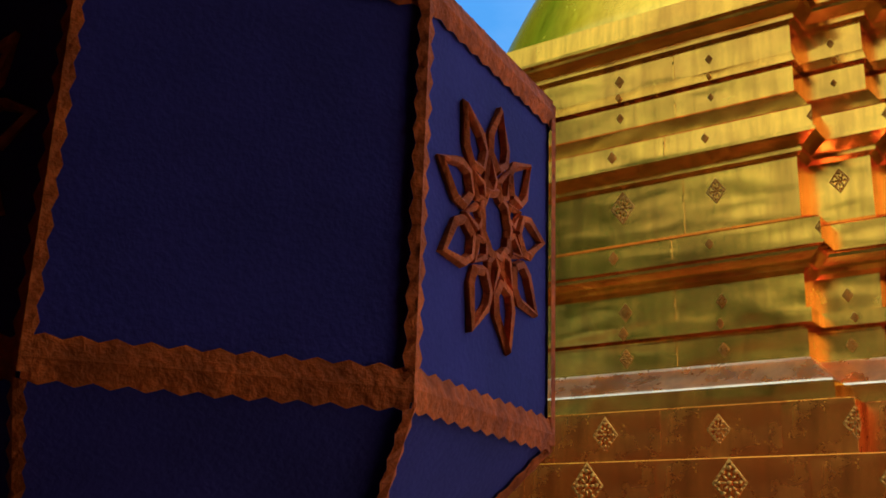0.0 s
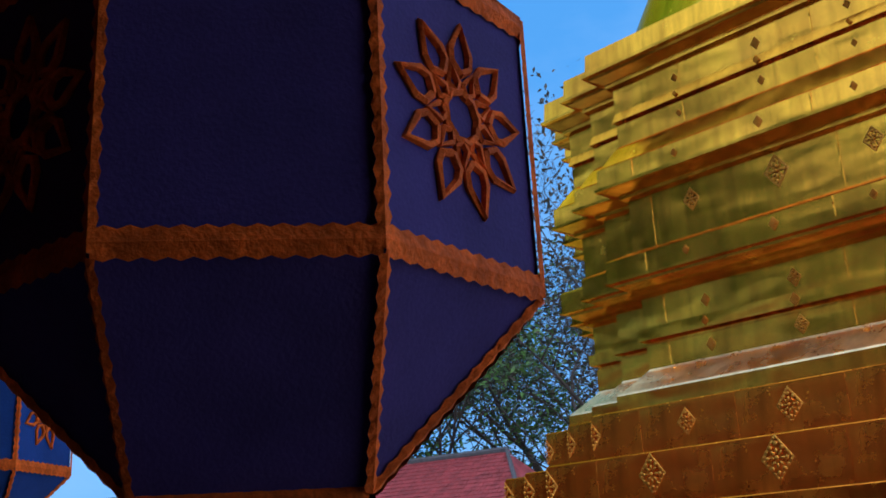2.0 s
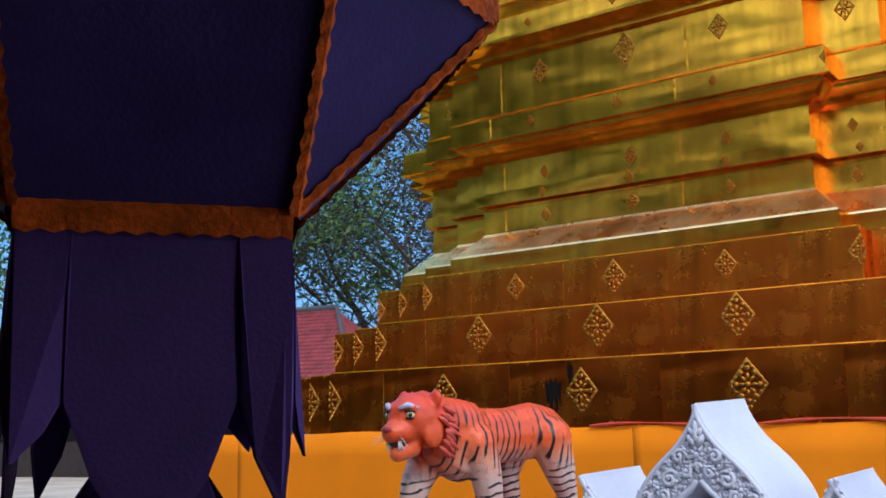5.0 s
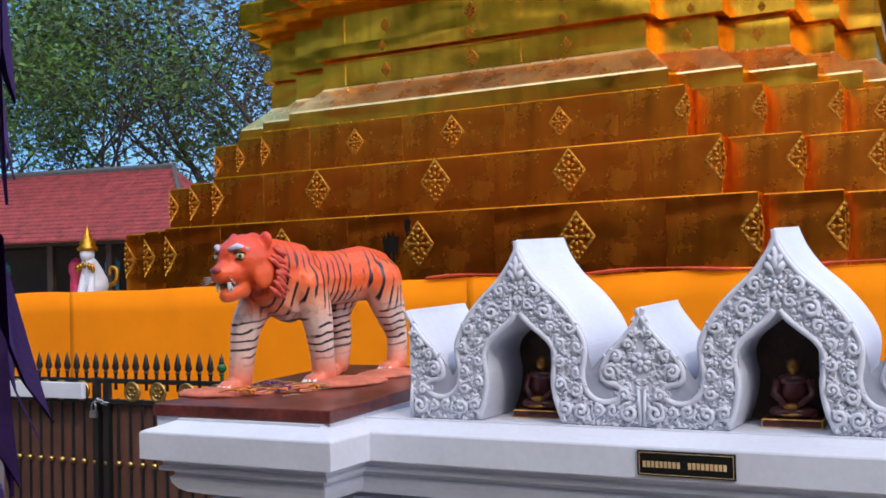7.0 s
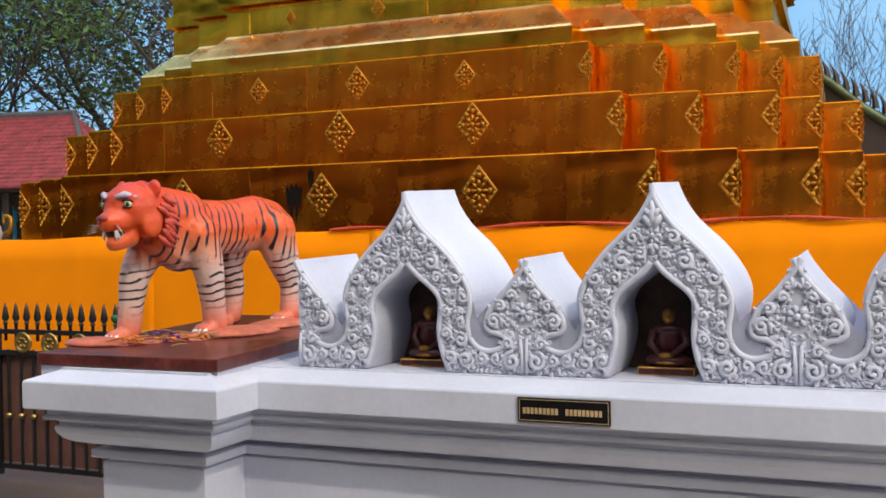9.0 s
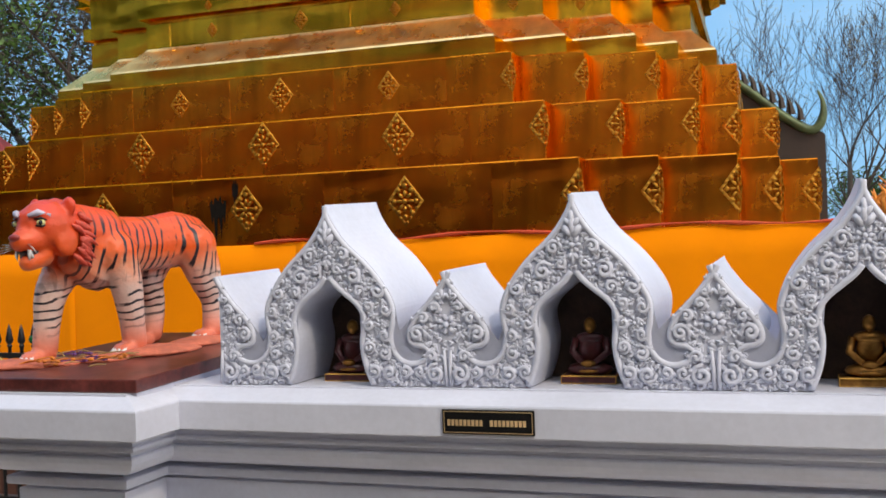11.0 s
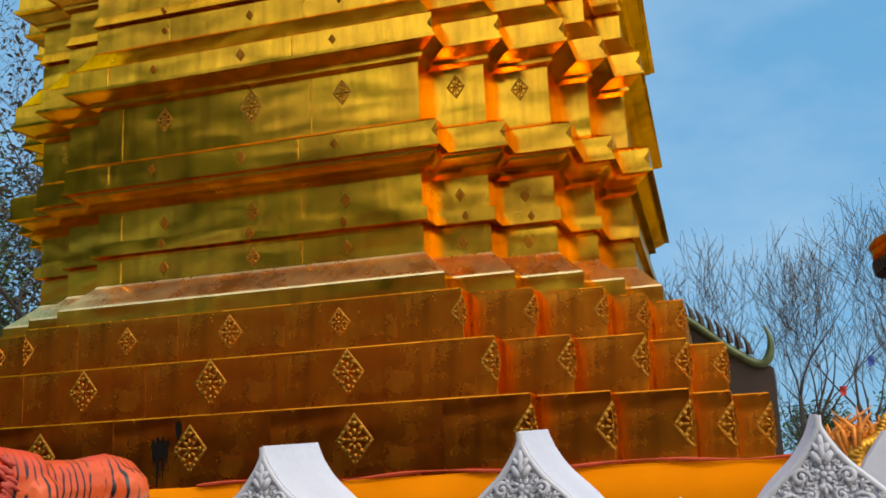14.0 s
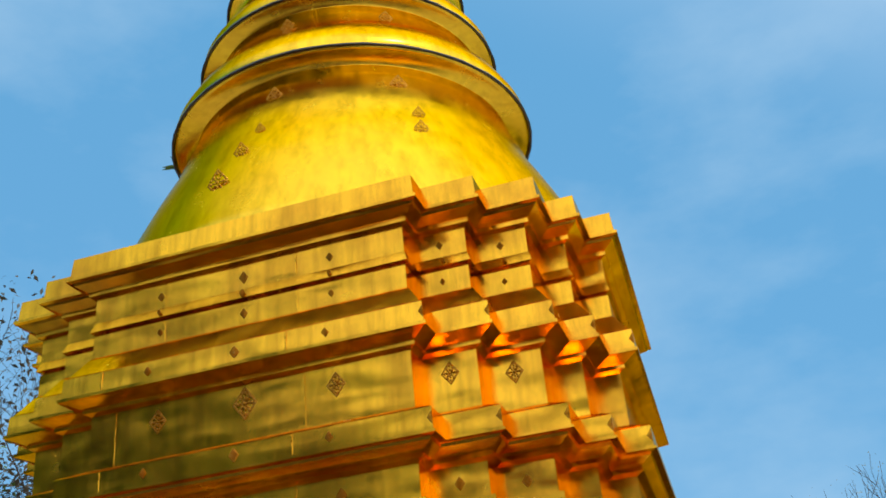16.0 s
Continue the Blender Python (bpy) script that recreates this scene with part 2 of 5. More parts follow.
TIERS = [(5.49, 1.62, 2.35, 1.73), (5.09, 2.35, 2.945, 1.517), (4.67, 2.945, 3.52, 1.268)]
bm = bmesh.new()
box(bm, -7.6, 5.95, -5.55, 7.0, 0.0, 1.60, 0.02)
part("plinth", bm, M_PLASTER, chedi, "plastered plinth under the tiers")
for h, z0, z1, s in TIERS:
    tier("tier", [(h - 0.01, z0), (h - 0.01, z1 - 0.012), (h - 0.02, z1)], M_GOLD_RED_REFLECT)
tier("lotus_step", [(4.43, 3.52), (4.43, 3.735)])
tier("lotus_base", [(4.42, 3.735), (4.41, 3.76), (4.30, 3.86), (4.14, 4.02), (4.12, 4.05)], label="sloping moulding with worn gilding, paled by a painted sky sheen", mat=M_WORN_SHEEN)
tier("lower_dado", [(4.12, 4.05), (4.12, 4.34), (4.08, 4.36), (4.08, 4.38), (4.19, 4.40), (4.19, 4.55), (4.12, 4.57), (4.12, 4.94)])
tier("cornice", [(4.12, 4.94), (4.22, 4.97), (4.20, 5.03), (4.34, 5.11), (4.36, 5.14), (4.44, 5.15), (4.44, 5.18), (4.41, 5.19), (4.41, 5.44), (4.39, 5.46), (4.15, 5.57)])
tier("middle_dado", [(4.14, 5.57), (4.14, 6.25)])
tier("cornice", [(4.14, 6.25), (4.22, 6.28), (4.22, 6.33), (4.40, 6.39), (4.44, 6.40), (4.44, 6.44), (4.41, 6.45), (4.40, 6.70), (4.36, 6.73), (4.20, 6.99), (4.17, 7.02)])
tier("upper_dado", [(4.17, 7.02), (4.17, 7.32), (4.13, 7.33), (4.13, 7.35), (4.21, 7.37), (4.17, 7.50), (4.17, 7.85)])
tier("cornice", [(4.17, 7.85), (4.24, 7.87), (4.24, 7.93), (4.38, 8.0), (4.40, 8.03), (4.46, 8.04), (4.46, 8.08), (4.42, 8.10), (4.40, 8.38), (4.36, 8.40), (3.9, 8.62)])
bm = bmesh.new()
revolve(bm, [(4.15, 8.3), (3.98, 8.75), (3.72, 9.5), (3.45, 10.1), (3.28, 10.45), (3.1, 10.8), (2.98, 11.15), (2.84, 11.45), (2.74, 11.80), (2.74, 11.84), (3.04, 11.86), (3.10, 11.9), (3.12, 12.0),
             (3.08, 12.15), (2.92, 12.45), (2.65, 12.75), (2.48, 12.95), (2.38, 13.30), (2.38, 13.35), (2.61, 13.37), (2.66, 13.42), (2.64, 13.62), (2.45, 13.95), (2.15, 14.3),
             (2.05, 14.55), (2.02, 14.85), (2.18, 14.9), (2.22, 15.0), (2.1, 15.3), (1.6, 15.9), (1.3, 17.5), (0.9, 20), (0.5, 24), (0.1, 30)], 96)
part("dome", bm, M_GOLD_DOME, chedi, "ringed gilded bell dome", smooth=True)


# ---- white wall ----
WALL_FACE = 2.853
PROFILE = [(0.31, 1.131), (-0.115, 1.129), (-0.012, 1.094), (-0.003, 1.090), (0.0, 1.084), (0.0, 0.992), (-0.008, 0.987), (-0.058, 0.987), (-0.058, 0.962), (-0.050, 0.959), (-0.047, 0.955), (-0.047, 0.946), (-0.052, 0.943),
           (-0.088, 0.943), (-0.088, 0.922), (-0.078, 0.918), (-0.075, 0.912), (-0.080, 0.893), (-0.095, 0.872), (-0.120, 0.855), (-0.150, 0.846), (-0.160, 0.842), (-0.205, 0.842), (-0.205, 0.824), (-0.168, 0.821), (-0.165, 0.817),
           (-0.165, 0.793), (-0.170, 0.789), (-0.212, 0.789), (-0.212, 0.774), (-0.195, 0.771), (-0.195, 0.60), (-0.12, 0.57), (-0.12, 0.45), (-0.05, 0.42), (-0.05, 0.0)]
wall = thing("wall_boundary", pose(0, 0, 0), "white painted boundary wall with moulded cornice and tiger pier", "wall", kind="structure")


def moulded(path, closed_end=True):
    """Sweeps PROFILE along a plan path of axis-aligned legs; outward is to the right of the way."""
    bm = bmesh.new()
    cols = []
    for i, p in enumerate(path):
        d0 = (Vector(path[i]) - Vector(path[i - 1])).normalized() if i else None
        d1 = (Vector(path[i + 1]) - Vector(path[i])).normalized() if i < len(path) - 1 else None
        n0 = Vector((d0.y, -d0.x)) if d0 else Vector((0, 0))
        n1 = Vector((d1.y, -d1.x)) if d1 else Vector((0, 0))
        off = n0 + n1
        cols.append([bm.verts.new((p[0] + off.x * o, p[1] + off.y * o, z)) for o, z in PROFILE[1:]])
    for a, b in zip(cols, cols[1:]):
        for k in range(len(a) - 1):
            bm.faces.new((a[k], a[k + 1], b[k + 1], b[k]))
    return bm


part("cornice", moulded([(-2.90, 4.3), (-2.90, 2.605), (-2.055, 2.605), (-2.055, WALL_FACE), (6.0, WALL_FACE)]), M_WHITE, wall)
bm = bmesh.new()
box(bm, -2.80, -2.16, 2.70, 4.3, 0.9, 1.130)
part("pier_cap", bm, M_WHITE, wall)
bm = bmesh.new()
box(bm, -2.158, 6.0, WALL_FACE + 0.10, 3.9, 0.9, 1.128)
part("wall_cap", bm, M_WHITE, wall)

OUT = [(0, 0.617), (0.012, 0.585), (0.032, 0.545), (0.075, 0.487), (0.157, 0.410), (0.215, 0.335), (0.245, 0.27), (0.246, 0.215), (0.238, 0.17), (0.245, 0.125), (0.268, 0.096), (0.30, 0.085), (0.335, 0.093), (0.352, 0.112)]
LEAF = [(0.352, 0.112), (0.335, 0.122), (0.305, 0.128), (0.283, 0.15), (0.286, 0.19), (0.315, 0.238), (0.36, 0.285), (0.40, 0.335), (0.418, 0.362), (0.4275, 0.383)]
INN = [(0, 0.363), (0.022, 0.335), (0.06, 0.303), (0.10, 0.27), (0.121, 0.235), (0.122, 0.2), (0.114, 0.16), (0.116, 0.11), (0.128, 0.055), (0.15, 0.0)]
DEPTH = 0.45
edge_out = [Vector((q[0], q[1])) for q in spline(OUT, 4)]
edge_leaf = [Vector((q[0], q[1])) for q in spline(LEAF, 4)]
edge_in = [Vector((q[0], q[1])) for q in spline(INN, 3)]
half = edge_out + edge_leaf[1:]


def crest_body(sides=(-1, 1)):
    """The solid crest: one arch with half a leaf at each side, open through its middle, closed at the back."""
    bm = bmesh.new()
    for s in sides:
        ring = [Vector((s * q.x, q.y)) for q in half] + [Vector((s * 0.4275, 0))] + [Vector((s * q.x, q.y)) for q in reversed(edge_in)]
        front = [bm.verts.new((q.x, 0, q.y)) for q in ring]
        back = [bm.verts.new((q.x, DEPTH, q.y + 0.02 * q.y / 0.6)) for q in ring]
        f = bm.faces.new(front if s > 0 else front[::-1])
        g = bm.faces.new(back[::-1] if s > 0 else back)
        for i in range(len(ring)):
            j = (i + 1) % len(ring)
            quad = (front[j], front[i], back[i], back[j])
            bm.faces.new(quad if s > 0 else quad[::-1])
        bmesh.ops.triangulate(bm, faces=[f, g])
    bmesh.ops.remove_doubles(bm, verts=bm.verts, dist=0.0005)
    bmesh.ops.recalc_face_normals(bm, faces=bm.faces)
    return bm


def rim_body(sides=(-1, 1)):
    """Raised borders that follow the outer and inner outlines."""
    bm = bmesh.new()
    for s in sides:
        for line, inset in ((half, -0.012), (edge_in, 0.010)):
            pts = []
            for i, q in enumerate(line):
                d = (line[min(i + 1, len(line) - 1)] - line[max(i - 1, 0)]).normalized()
                off = abs(inset)
                base = q + (Vector((d.y, -d.x)) * off if inset < 0 else Vector((-d.y, d.x)) * off)
                pts.append((s * max(base.x, 0.0005), -0.001, base.y))
            tube(bm, pts, 0.0105, 6)
    return bm


wall_group = "niche arches along the wall"
arch = thing("niche_arch", pose(-1.53, 2.981, 1.131), "white stucco niche arch with floral relief on the boundary wall", "arch", wall_group)
part("body", crest_body(), M_WHITE, arch)
part("rim", rim_body(), M_WHITE, arch, smooth=True)
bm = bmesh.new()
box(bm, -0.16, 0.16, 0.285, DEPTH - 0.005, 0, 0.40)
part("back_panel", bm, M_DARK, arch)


def rosette(r=1.0, petals=7):
    """A carved flower that faces -y: a boss in a ring of cupped petals."""
    bm = bmesh.new()
    blob(bm, (0, -0.42 * r, 0), (0.30 * r, 0.26 * r, 0.30 * r), sub=2)
    for k in range(petals):
        a = 2 * math.pi * k / petals
        turn = Matrix.Rotation(-a, 3, "Y")
        blob(bm, (0.62 * r * math.cos(a), -0.16 * r, 0.62 * r * math.sin(a)), (0.40 * r, 0.26 * r, 0.27 * r), turn, 1)
    return bm


def volute(bm, x, z, r, start, turns, hand, thick):
    """A carved scroll: a tapering tube that winds in on itself, with lobes on its back."""
    n = 13
    pts, rad = [], []
    for k in range(n):
        t = k / (n - 1)
        a = math.radians(start) + hand * t * turns * 2 * math.pi
        q = r * (1 - 0.78 * t)
        pts.append((x + q * math.cos(a), -0.004 - 0.010 * t, z + q * math.sin(a)))
        rad.append(thick * (0.75 + 0.5 * math.sin(math.pi * min(1, t * 1.1))))
        if k in (2, 5, 8):
            blob(bm, (x + (q + thick * 0.9) * math.cos(a), -0.006, z + (q + thick * 0.9) * math.sin(a)), (thick * 1.25, thick * 1.1, thick * 1.25), sub=1)
    tube(bm, pts, rad, 6)
    blob(bm, (pts[-1][0], -0.010, pts[-1][2]), (thick * 1.5, thick * 1.5, thick * 1.5), sub=1)


def spray(bm, x, z, ang, size):
    """Three carved leaf tips."""
    for da, k in ((-35, 0.8), (0, 1.15), (35, 0.8)):
        a = math.radians(ang + da)
        turn = Matrix.Rotation(-a, 3, "Y")
        blob(bm, (x + 0.6 * size * k * math.cos(a), -0.005, z + 0.6 * size * k * math.sin(a)), (size * 0.62 * k, size * 0.34, size * 0.24), turn, 1)


bm = bmesh.new()
spray(bm, 0, 0.475, 90, 0.055)
spray(bm, 0, 0.505, 90, 0.045)
spray(bm, 0, 0.43, -90, 0.032)
for s in (-1, 1):
    def fl(a):
        return a if s > 0 else 180 - a
    for x, z, r, st, tn, hd, th in ((0.062, 0.445, 0.026, 200, 1.2, -1, 0.0065), (0.040, 0.395, 0.020, 60, 1.1, 1, 0.0055), (0.098, 0.372, 0.030, 150, 1.3, -1, 0.007),
                                    (0.118, 0.318, 0.022, 300, 1.2, 1, 0.006), (0.185, 0.318, 0.026, 100, 1.2, -1, 0.0065), (0.150, 0.268, 0.020, 200, 1.2, 1, 0.006),
                                    (0.213, 0.255, 0.022, 60, 1.2, -1, 0.006), (0.152, 0.205, 0.022, 90, 1.2, 1, 0.006), (0.208, 0.170, 0.022, 20, 1.2, -1, 0.006),
                                    (0.150, 0.130, 0.022, 250, 1.3, 1, 0.006), (0.205, 0.110, 0.024, 120, 1.2, -1, 0.0065), (0.165, 0.052, 0.026, 180, 1.3, 1, 0.007),
                                    (0.222, 0.045, 0.028, 0, 1.3, -1, 0.007), (0.280, 0.052, 0.024, 150, 1.3, 1, 0.0065), (0.330, 0.050, 0.022, 20, 1.2, -1, 0.006),
                                    (0.385, 0.045, 0.033, 80, 1.35, 1, 0.0075), (0.372, 0.100, 0.022, 250, 1.2, -1, 0.006), (0.325, 0.175, 0.028, 320, 1.35, 1, 0.007),
                                    (0.345, 0.225, 0.022, 200, 1.2, -1, 0.006), (0.385, 0.262, 0.020, 260, 1.2, 1, 0.006), (0.400, 0.300, 0.014, 100, 1.1, -1, 0.005)):
        volute(bm, s * x, z, r, fl(st), tn, hd * s, th)
    for x, z, a, q in ((0.09, 0.42, 20, 0.024), (0.135, 0.395, -30, 0.022), (0.165, 0.365, -40, 0.022), (0.205, 0.285, -80, 0.022), (0.175, 0.235, 180, 0.020), (0.20, 0.215, -60, 0.02),
                       (0.17, 0.155, 200, 0.02), (0.225, 0.135, -30, 0.018), (0.18, 0.085, 220, 0.022), (0.245, 0.075, -40, 0.02), (0.305, 0.02, 0, 0.018), (0.255, 0.02, 190, 0.02),
                       (0.345, 0.02, 10, 0.018), (0.315, 0.215, 130, 0.018), (0.36, 0.18, -120, 0.020), (0.375, 0.225, 150, 0.02), (0.405, 0.335, 80, 0.014), (0.355, 0.145, -60, 0.016), (0.410, 0.09, 60, 0.018)):
        spray(bm, s * x, z, fl(a), q)
    tube(bm, [(s * 0.4205, -0.003, 0.0), (s * 0.4195, -0.008, 0.06), (s * 0.416, -0.008, 0.12)], [0.008, 0.007, 0.005], 6)
    spray(bm, s * 0.412, 0.285, 90, 0.03)
band = [Vector((q.x, q.y)) for q in half] + [Vector((0.4275, 0))] + [Vector((q.x, q.y)) for q in reversed(edge_in)]


def inside(x, z):
    hit = False
    for p, q in zip(band, band[1:] + band[:1]):
        if (p.y > z) != (q.y > z) and x < p.x + (q.x - p.x) * (z - p.y) / (q.y - p.y):
            hit = not hit
    return hit


rr = random.Random(31)
for ix in range(23):
    for iz in range(31):
        x, z = 0.008 + ix * 0.019 + rr.uniform(-0.005, 0.005), 0.008 + iz * 0.019 + rr.uniform(-0.005, 0.005)
        near = min((Vector((x, z)) - q).length for q in half + edge_in)
        if inside(x, z) and near > 0.022 and x < 0.42:
            a = rr.uniform(0, 360)
            for s in (-1, 1):
                for da in (-40, 25):
                    b = math.radians((a if s > 0 else 180 - a) + s * da)
                    turn = Matrix.Rotation(-b, 3, "Y")
                    blob(bm, (s * x + 0.005 * math.cos(b), -0.002, z + 0.005 * math.sin(b)), (0.0135, 0.006, 0.0052), turn, 1)
relief = part("relief", bm, M_WHITE, arch, "carved scrolls and leaves", smooth=True)
ROSETTE = part("rosette", rosette(1.0), M_WHITE, relief, smooth=True)
ROSETTE.matrix_local = pose(0, 0, 0.452) @ Matrix.Scale(0.030, 4)
for s in (-1, 1):
    for x, z, r in ((0.142, 0.342, 0.024), (0.186, 0.205, 0.024), (0.19, 0.135, 0.019), (0.105, 0.405, 0.016), (0.16, 0.298, 0.015), (0.4275, 0.205, 0.036), (0.232, 0.085, 0.016), (0.345, 0.105, 0.013)):
        if x > 0.42 and s < 0:
            continue
        share("rosette", ROSETTE.data, pose(s * x, 0, z) @ Matrix.Scale(r, 4), relief)
for k in range(1, 4):
    copy_thing(arch, pose(-1.53 + 0.855 * k, 2.981, 1.131))

# ---- cloth and rope round the plinth ----
bm = bmesh.new()
N = 150
rng = random.Random(4)
cols = []
for i in range(N + 1):
    x = -13.0 + 13.75 * i / N
    dip = 0.007 * math.sin(x * 2.2) + 0.005 * math.sin(x * 5.1)
    fold = 0.012 * math.sin(x * 3.3) + 0.006 * math.sin(x * 11)
    cols.append([((x, 9.005 - 0.02 * k * fold - fold * (k / 6.0), 1.655 + dip * (1 - k / 6.0) - (1.63 - 0.02) * k / 6.0 + (x + 5) * 0.006)) for k in range(7)])
bm.free()
cloth = thing("cloth_wrap", Matrix(), "orange cloth lengths stretched round the plinth of the chedi", "cloth")
for lo in range(0, N, 30):
    bm = bmesh.new()
    grid = [[bm.verts.new(Vector(p) + Vector((0, -0.004 * (lo // 30 % 2), 0))) for p in col] for col in cols[lo:lo + 32]]
    for a, b in zip(grid, grid[1:]):
        for k in range(6):
            bm.faces.new((a[k], a[k + 1], b[k + 1], b[k]))
    ob = part("cloth_length", bm, M_CLOTH, cloth, smooth=True)
    sol = ob.modifiers.new("thickness", "SOLIDIFY")
    sol.thickness = 0.003
bm = bmesh.new()
pts = [(-5.2 + 5.9 * i / 60, 8.985 + 0.006 * math.sin(i), 1.668 + 0.02 * math.sin(i * 0.33) + 0.03 * (i / 60)) for i in range(61)]
tube(bm, pts, [0.012 + 0.006 * math.sin(i * 0.7) for i in range(61)], 6)
tagged(part("rope", bm, M_RED, None), "red cloth rope tied along the top of the orange cloth", "rope")


# ---- gilded panels and ornaments of the chedi ----
def panel_mesh(w, h, t=0.006, c=0.0018, mat=M_GOLD_RED_REFLECT):
    bm = bmesh.new()
    loft(bm, [[Vector((0, 0, 0)), Vector((w, 0, 0)), Vector((w, 0, h)), Vector((0, 0, h))], [Vector((0, -t * 0.5, 0)), Vector((w, -t * 0.5, 0)), Vector((w, -t * 0.5, h)), Vector((0, -t * 0.5, h))],
              [Vector((c, -t, c)), Vector((w - c, -t, c)), Vector((w - c, -t, h - c)), Vector((c, -t, h - c))]], cap=(False, True))
    bmesh.ops.recalc_face_normals(bm, faces=bm.faces)
    me = bpy.data.meshes.new("panel")
    bm.to_mesh(me)
    bm.free()
    me.materials.append(mat)
    return me


def diamond_mesh(half=False):
    """An ornate rhombus that faces -y, one unit high each way."""
    bm = bmesh.new()
    rr = random.Random(7)
    ring = [Vector((0.76, 0, 0)), Vector((0, 0, 1)), Vector((-0.76, 0, 0)), Vector((0, 0, -1))]
    loft(bm, [ring, [p * 0.97 + Vector((0, -0.06, 0)) for p in ring], [p * 0.80 + Vector((0, -0.01, 0)) for p in ring]], cap=(False, False))
    for i in range(4):
        a, b = ring[i], ring[(i + 1) % 4]
        for k in range(5):
            blob(bm, a.lerp(b, (k + 0.5) / 5) * 0.9 + Vector((0, -0.06, 0)), (0.07, 0.07, 0.07), sub=1)
    for k in range(8):
        a = math.pi * k / 4
        turn = Matrix.Rotation(-a, 3, "Y")
        blob(bm, (0.24 * math.cos(a), -0.08, 0.30 * math.sin(a)), (0.15, 0.09, 0.07), turn, 1)
    for x, z in ((0.45, 0), (-0.45, 0), (0, 0.6), (0, -0.6), (0.27, 0.42), (-0.27, 0.42), (0.27, -0.42), (-0.27, -0.42)):
        blob(bm, (x, -0.07, z), (0.1 + rr.random() * 0.04, 0.09, 0.12), sub=1)
    blob(bm, (0, -0.14, 0), (0.11, 0.12, 0.11), sub=2)
    if half:
        bmesh.ops.bisect_plane(bm, geom=bm.verts[:] + bm.edges[:] + bm.faces[:], plane_co=(0, 0, 0), plane_no=(1, 0, 0), clear_outer=True)
    me = bpy.data.meshes.new("ornament")
    bm.to_mesh(me)
    bm.free()
    me.materials.append(M_ORNAMENT)
    me.polygons.foreach_set("use_smooth", [True] * len(me.polygons))
    return me


DIAMOND, HALF_DIAMOND = diamond_mesh(), diamond_mesh(True)
CORNERS = [(0, 0), (A_SEG, D_SEG), (2 * A_SEG, 2 * D_SEG), (2 * A_SEG + D_SEG, 2 * D_SEG + A_SEG), (S_SEG, S_SEG)]


def ornament(x, y, z, r, mesh=None, rz=0, mirror=False):
    m = pose(x, y, z, 0, 0, rz) @ Matrix.Diagonal((-r if mirror else r, 0.13, r, 1))
    share("ornament", mesh or DIAMOND, m, chedi)


for (h, z0, z1, s), zd, r_mid, r_side, r_corner in zip(TIERS, (2.02, 2.70, 3.27), (0.245, 0.245, 0.20), (0.25, 0.235, 0.165), (0.24, 0.215, 0.17)):
    g = 0.004
    edges = [-(h - S_SEG), -1.5 * s, -0.5 * s, 0.5 * s, 1.5 * s, h - S_SEG]
    if edges[1] < edges[0] + 0.1:
        edges = [edges[0], -0.5 * s, 0.5 * s, edges[-1]]
    for a, b in zip(edges, edges[1:]):
        share("panel", panel_mesh(b - a - g, z1 - z0 - 0.012), pose(a + g / 2, -h + 0.010, z0), chedi)
    for k in range(4):
        (x0, y0), (x1, y1) = CORNERS[k], CORNERS[k + 1]
        w = x1 - x0
        for sx in (1, -1):
            xx = h - S_SEG + x0 if sx > 0 else -(h - S_SEG) - x1
            share("panel", panel_mesh(w - 0.02, z1 - z0 - 0.012), pose(xx + (0.012 if sx > 0 else 0.008), -h + y1 + 0.010, z0), chedi)
    for dx in (-1, 0, 1):
        ornament(dx * s, -h + 0.001, zd, r_mid if dx == 0 else r_side)
    for k, (ox, oy) in enumerate(CORNERS):
        ornament(h - S_SEG + ox, -h + oy + 0.001, zd, r_corner, HALF_DIAMOND)
        ornament(-(h - S_SEG) - ox, -h + oy + 0.001, zd, r_corner, HALF_DIAMOND, 0, True)
        ornament(h - S_SEG + ox + 0.001, -h + oy, zd, r_corner, HALF_DIAMOND, 90, True)

for h, rows in ((4.12, ((4.20, 0.105), (4.74, 0.10))), (4.19, ((4.475, 0.075),)), (4.14, ((6.02, 0.185),)), (4.41, ((5.32, 0.075), (6.57, 0.07))), (4.17, ((7.17, 0.06), (7.66, 0.075))), (4.21, ((7.43, 0.05),))):
    for z, r in rows:
        for dx in (-1, 0, 1):
            ornament(dx * 1.155, -h, z, r * (1.15 if dx == 0 else 0.85))
        if h < 4.4:
            for k in (0, 1):
                ornament(h - S_SEG + CORNERS[k][0] + A_SEG * 0.5, -h + CORNERS[k + 1][1], z, r * 0.8)
        else:
            for k in range(5):
                ornament(h - S_SEG + CORNERS[k][0], -h + CORNERS[k][1], z, r * 1.1, HALF_DIAMOND)
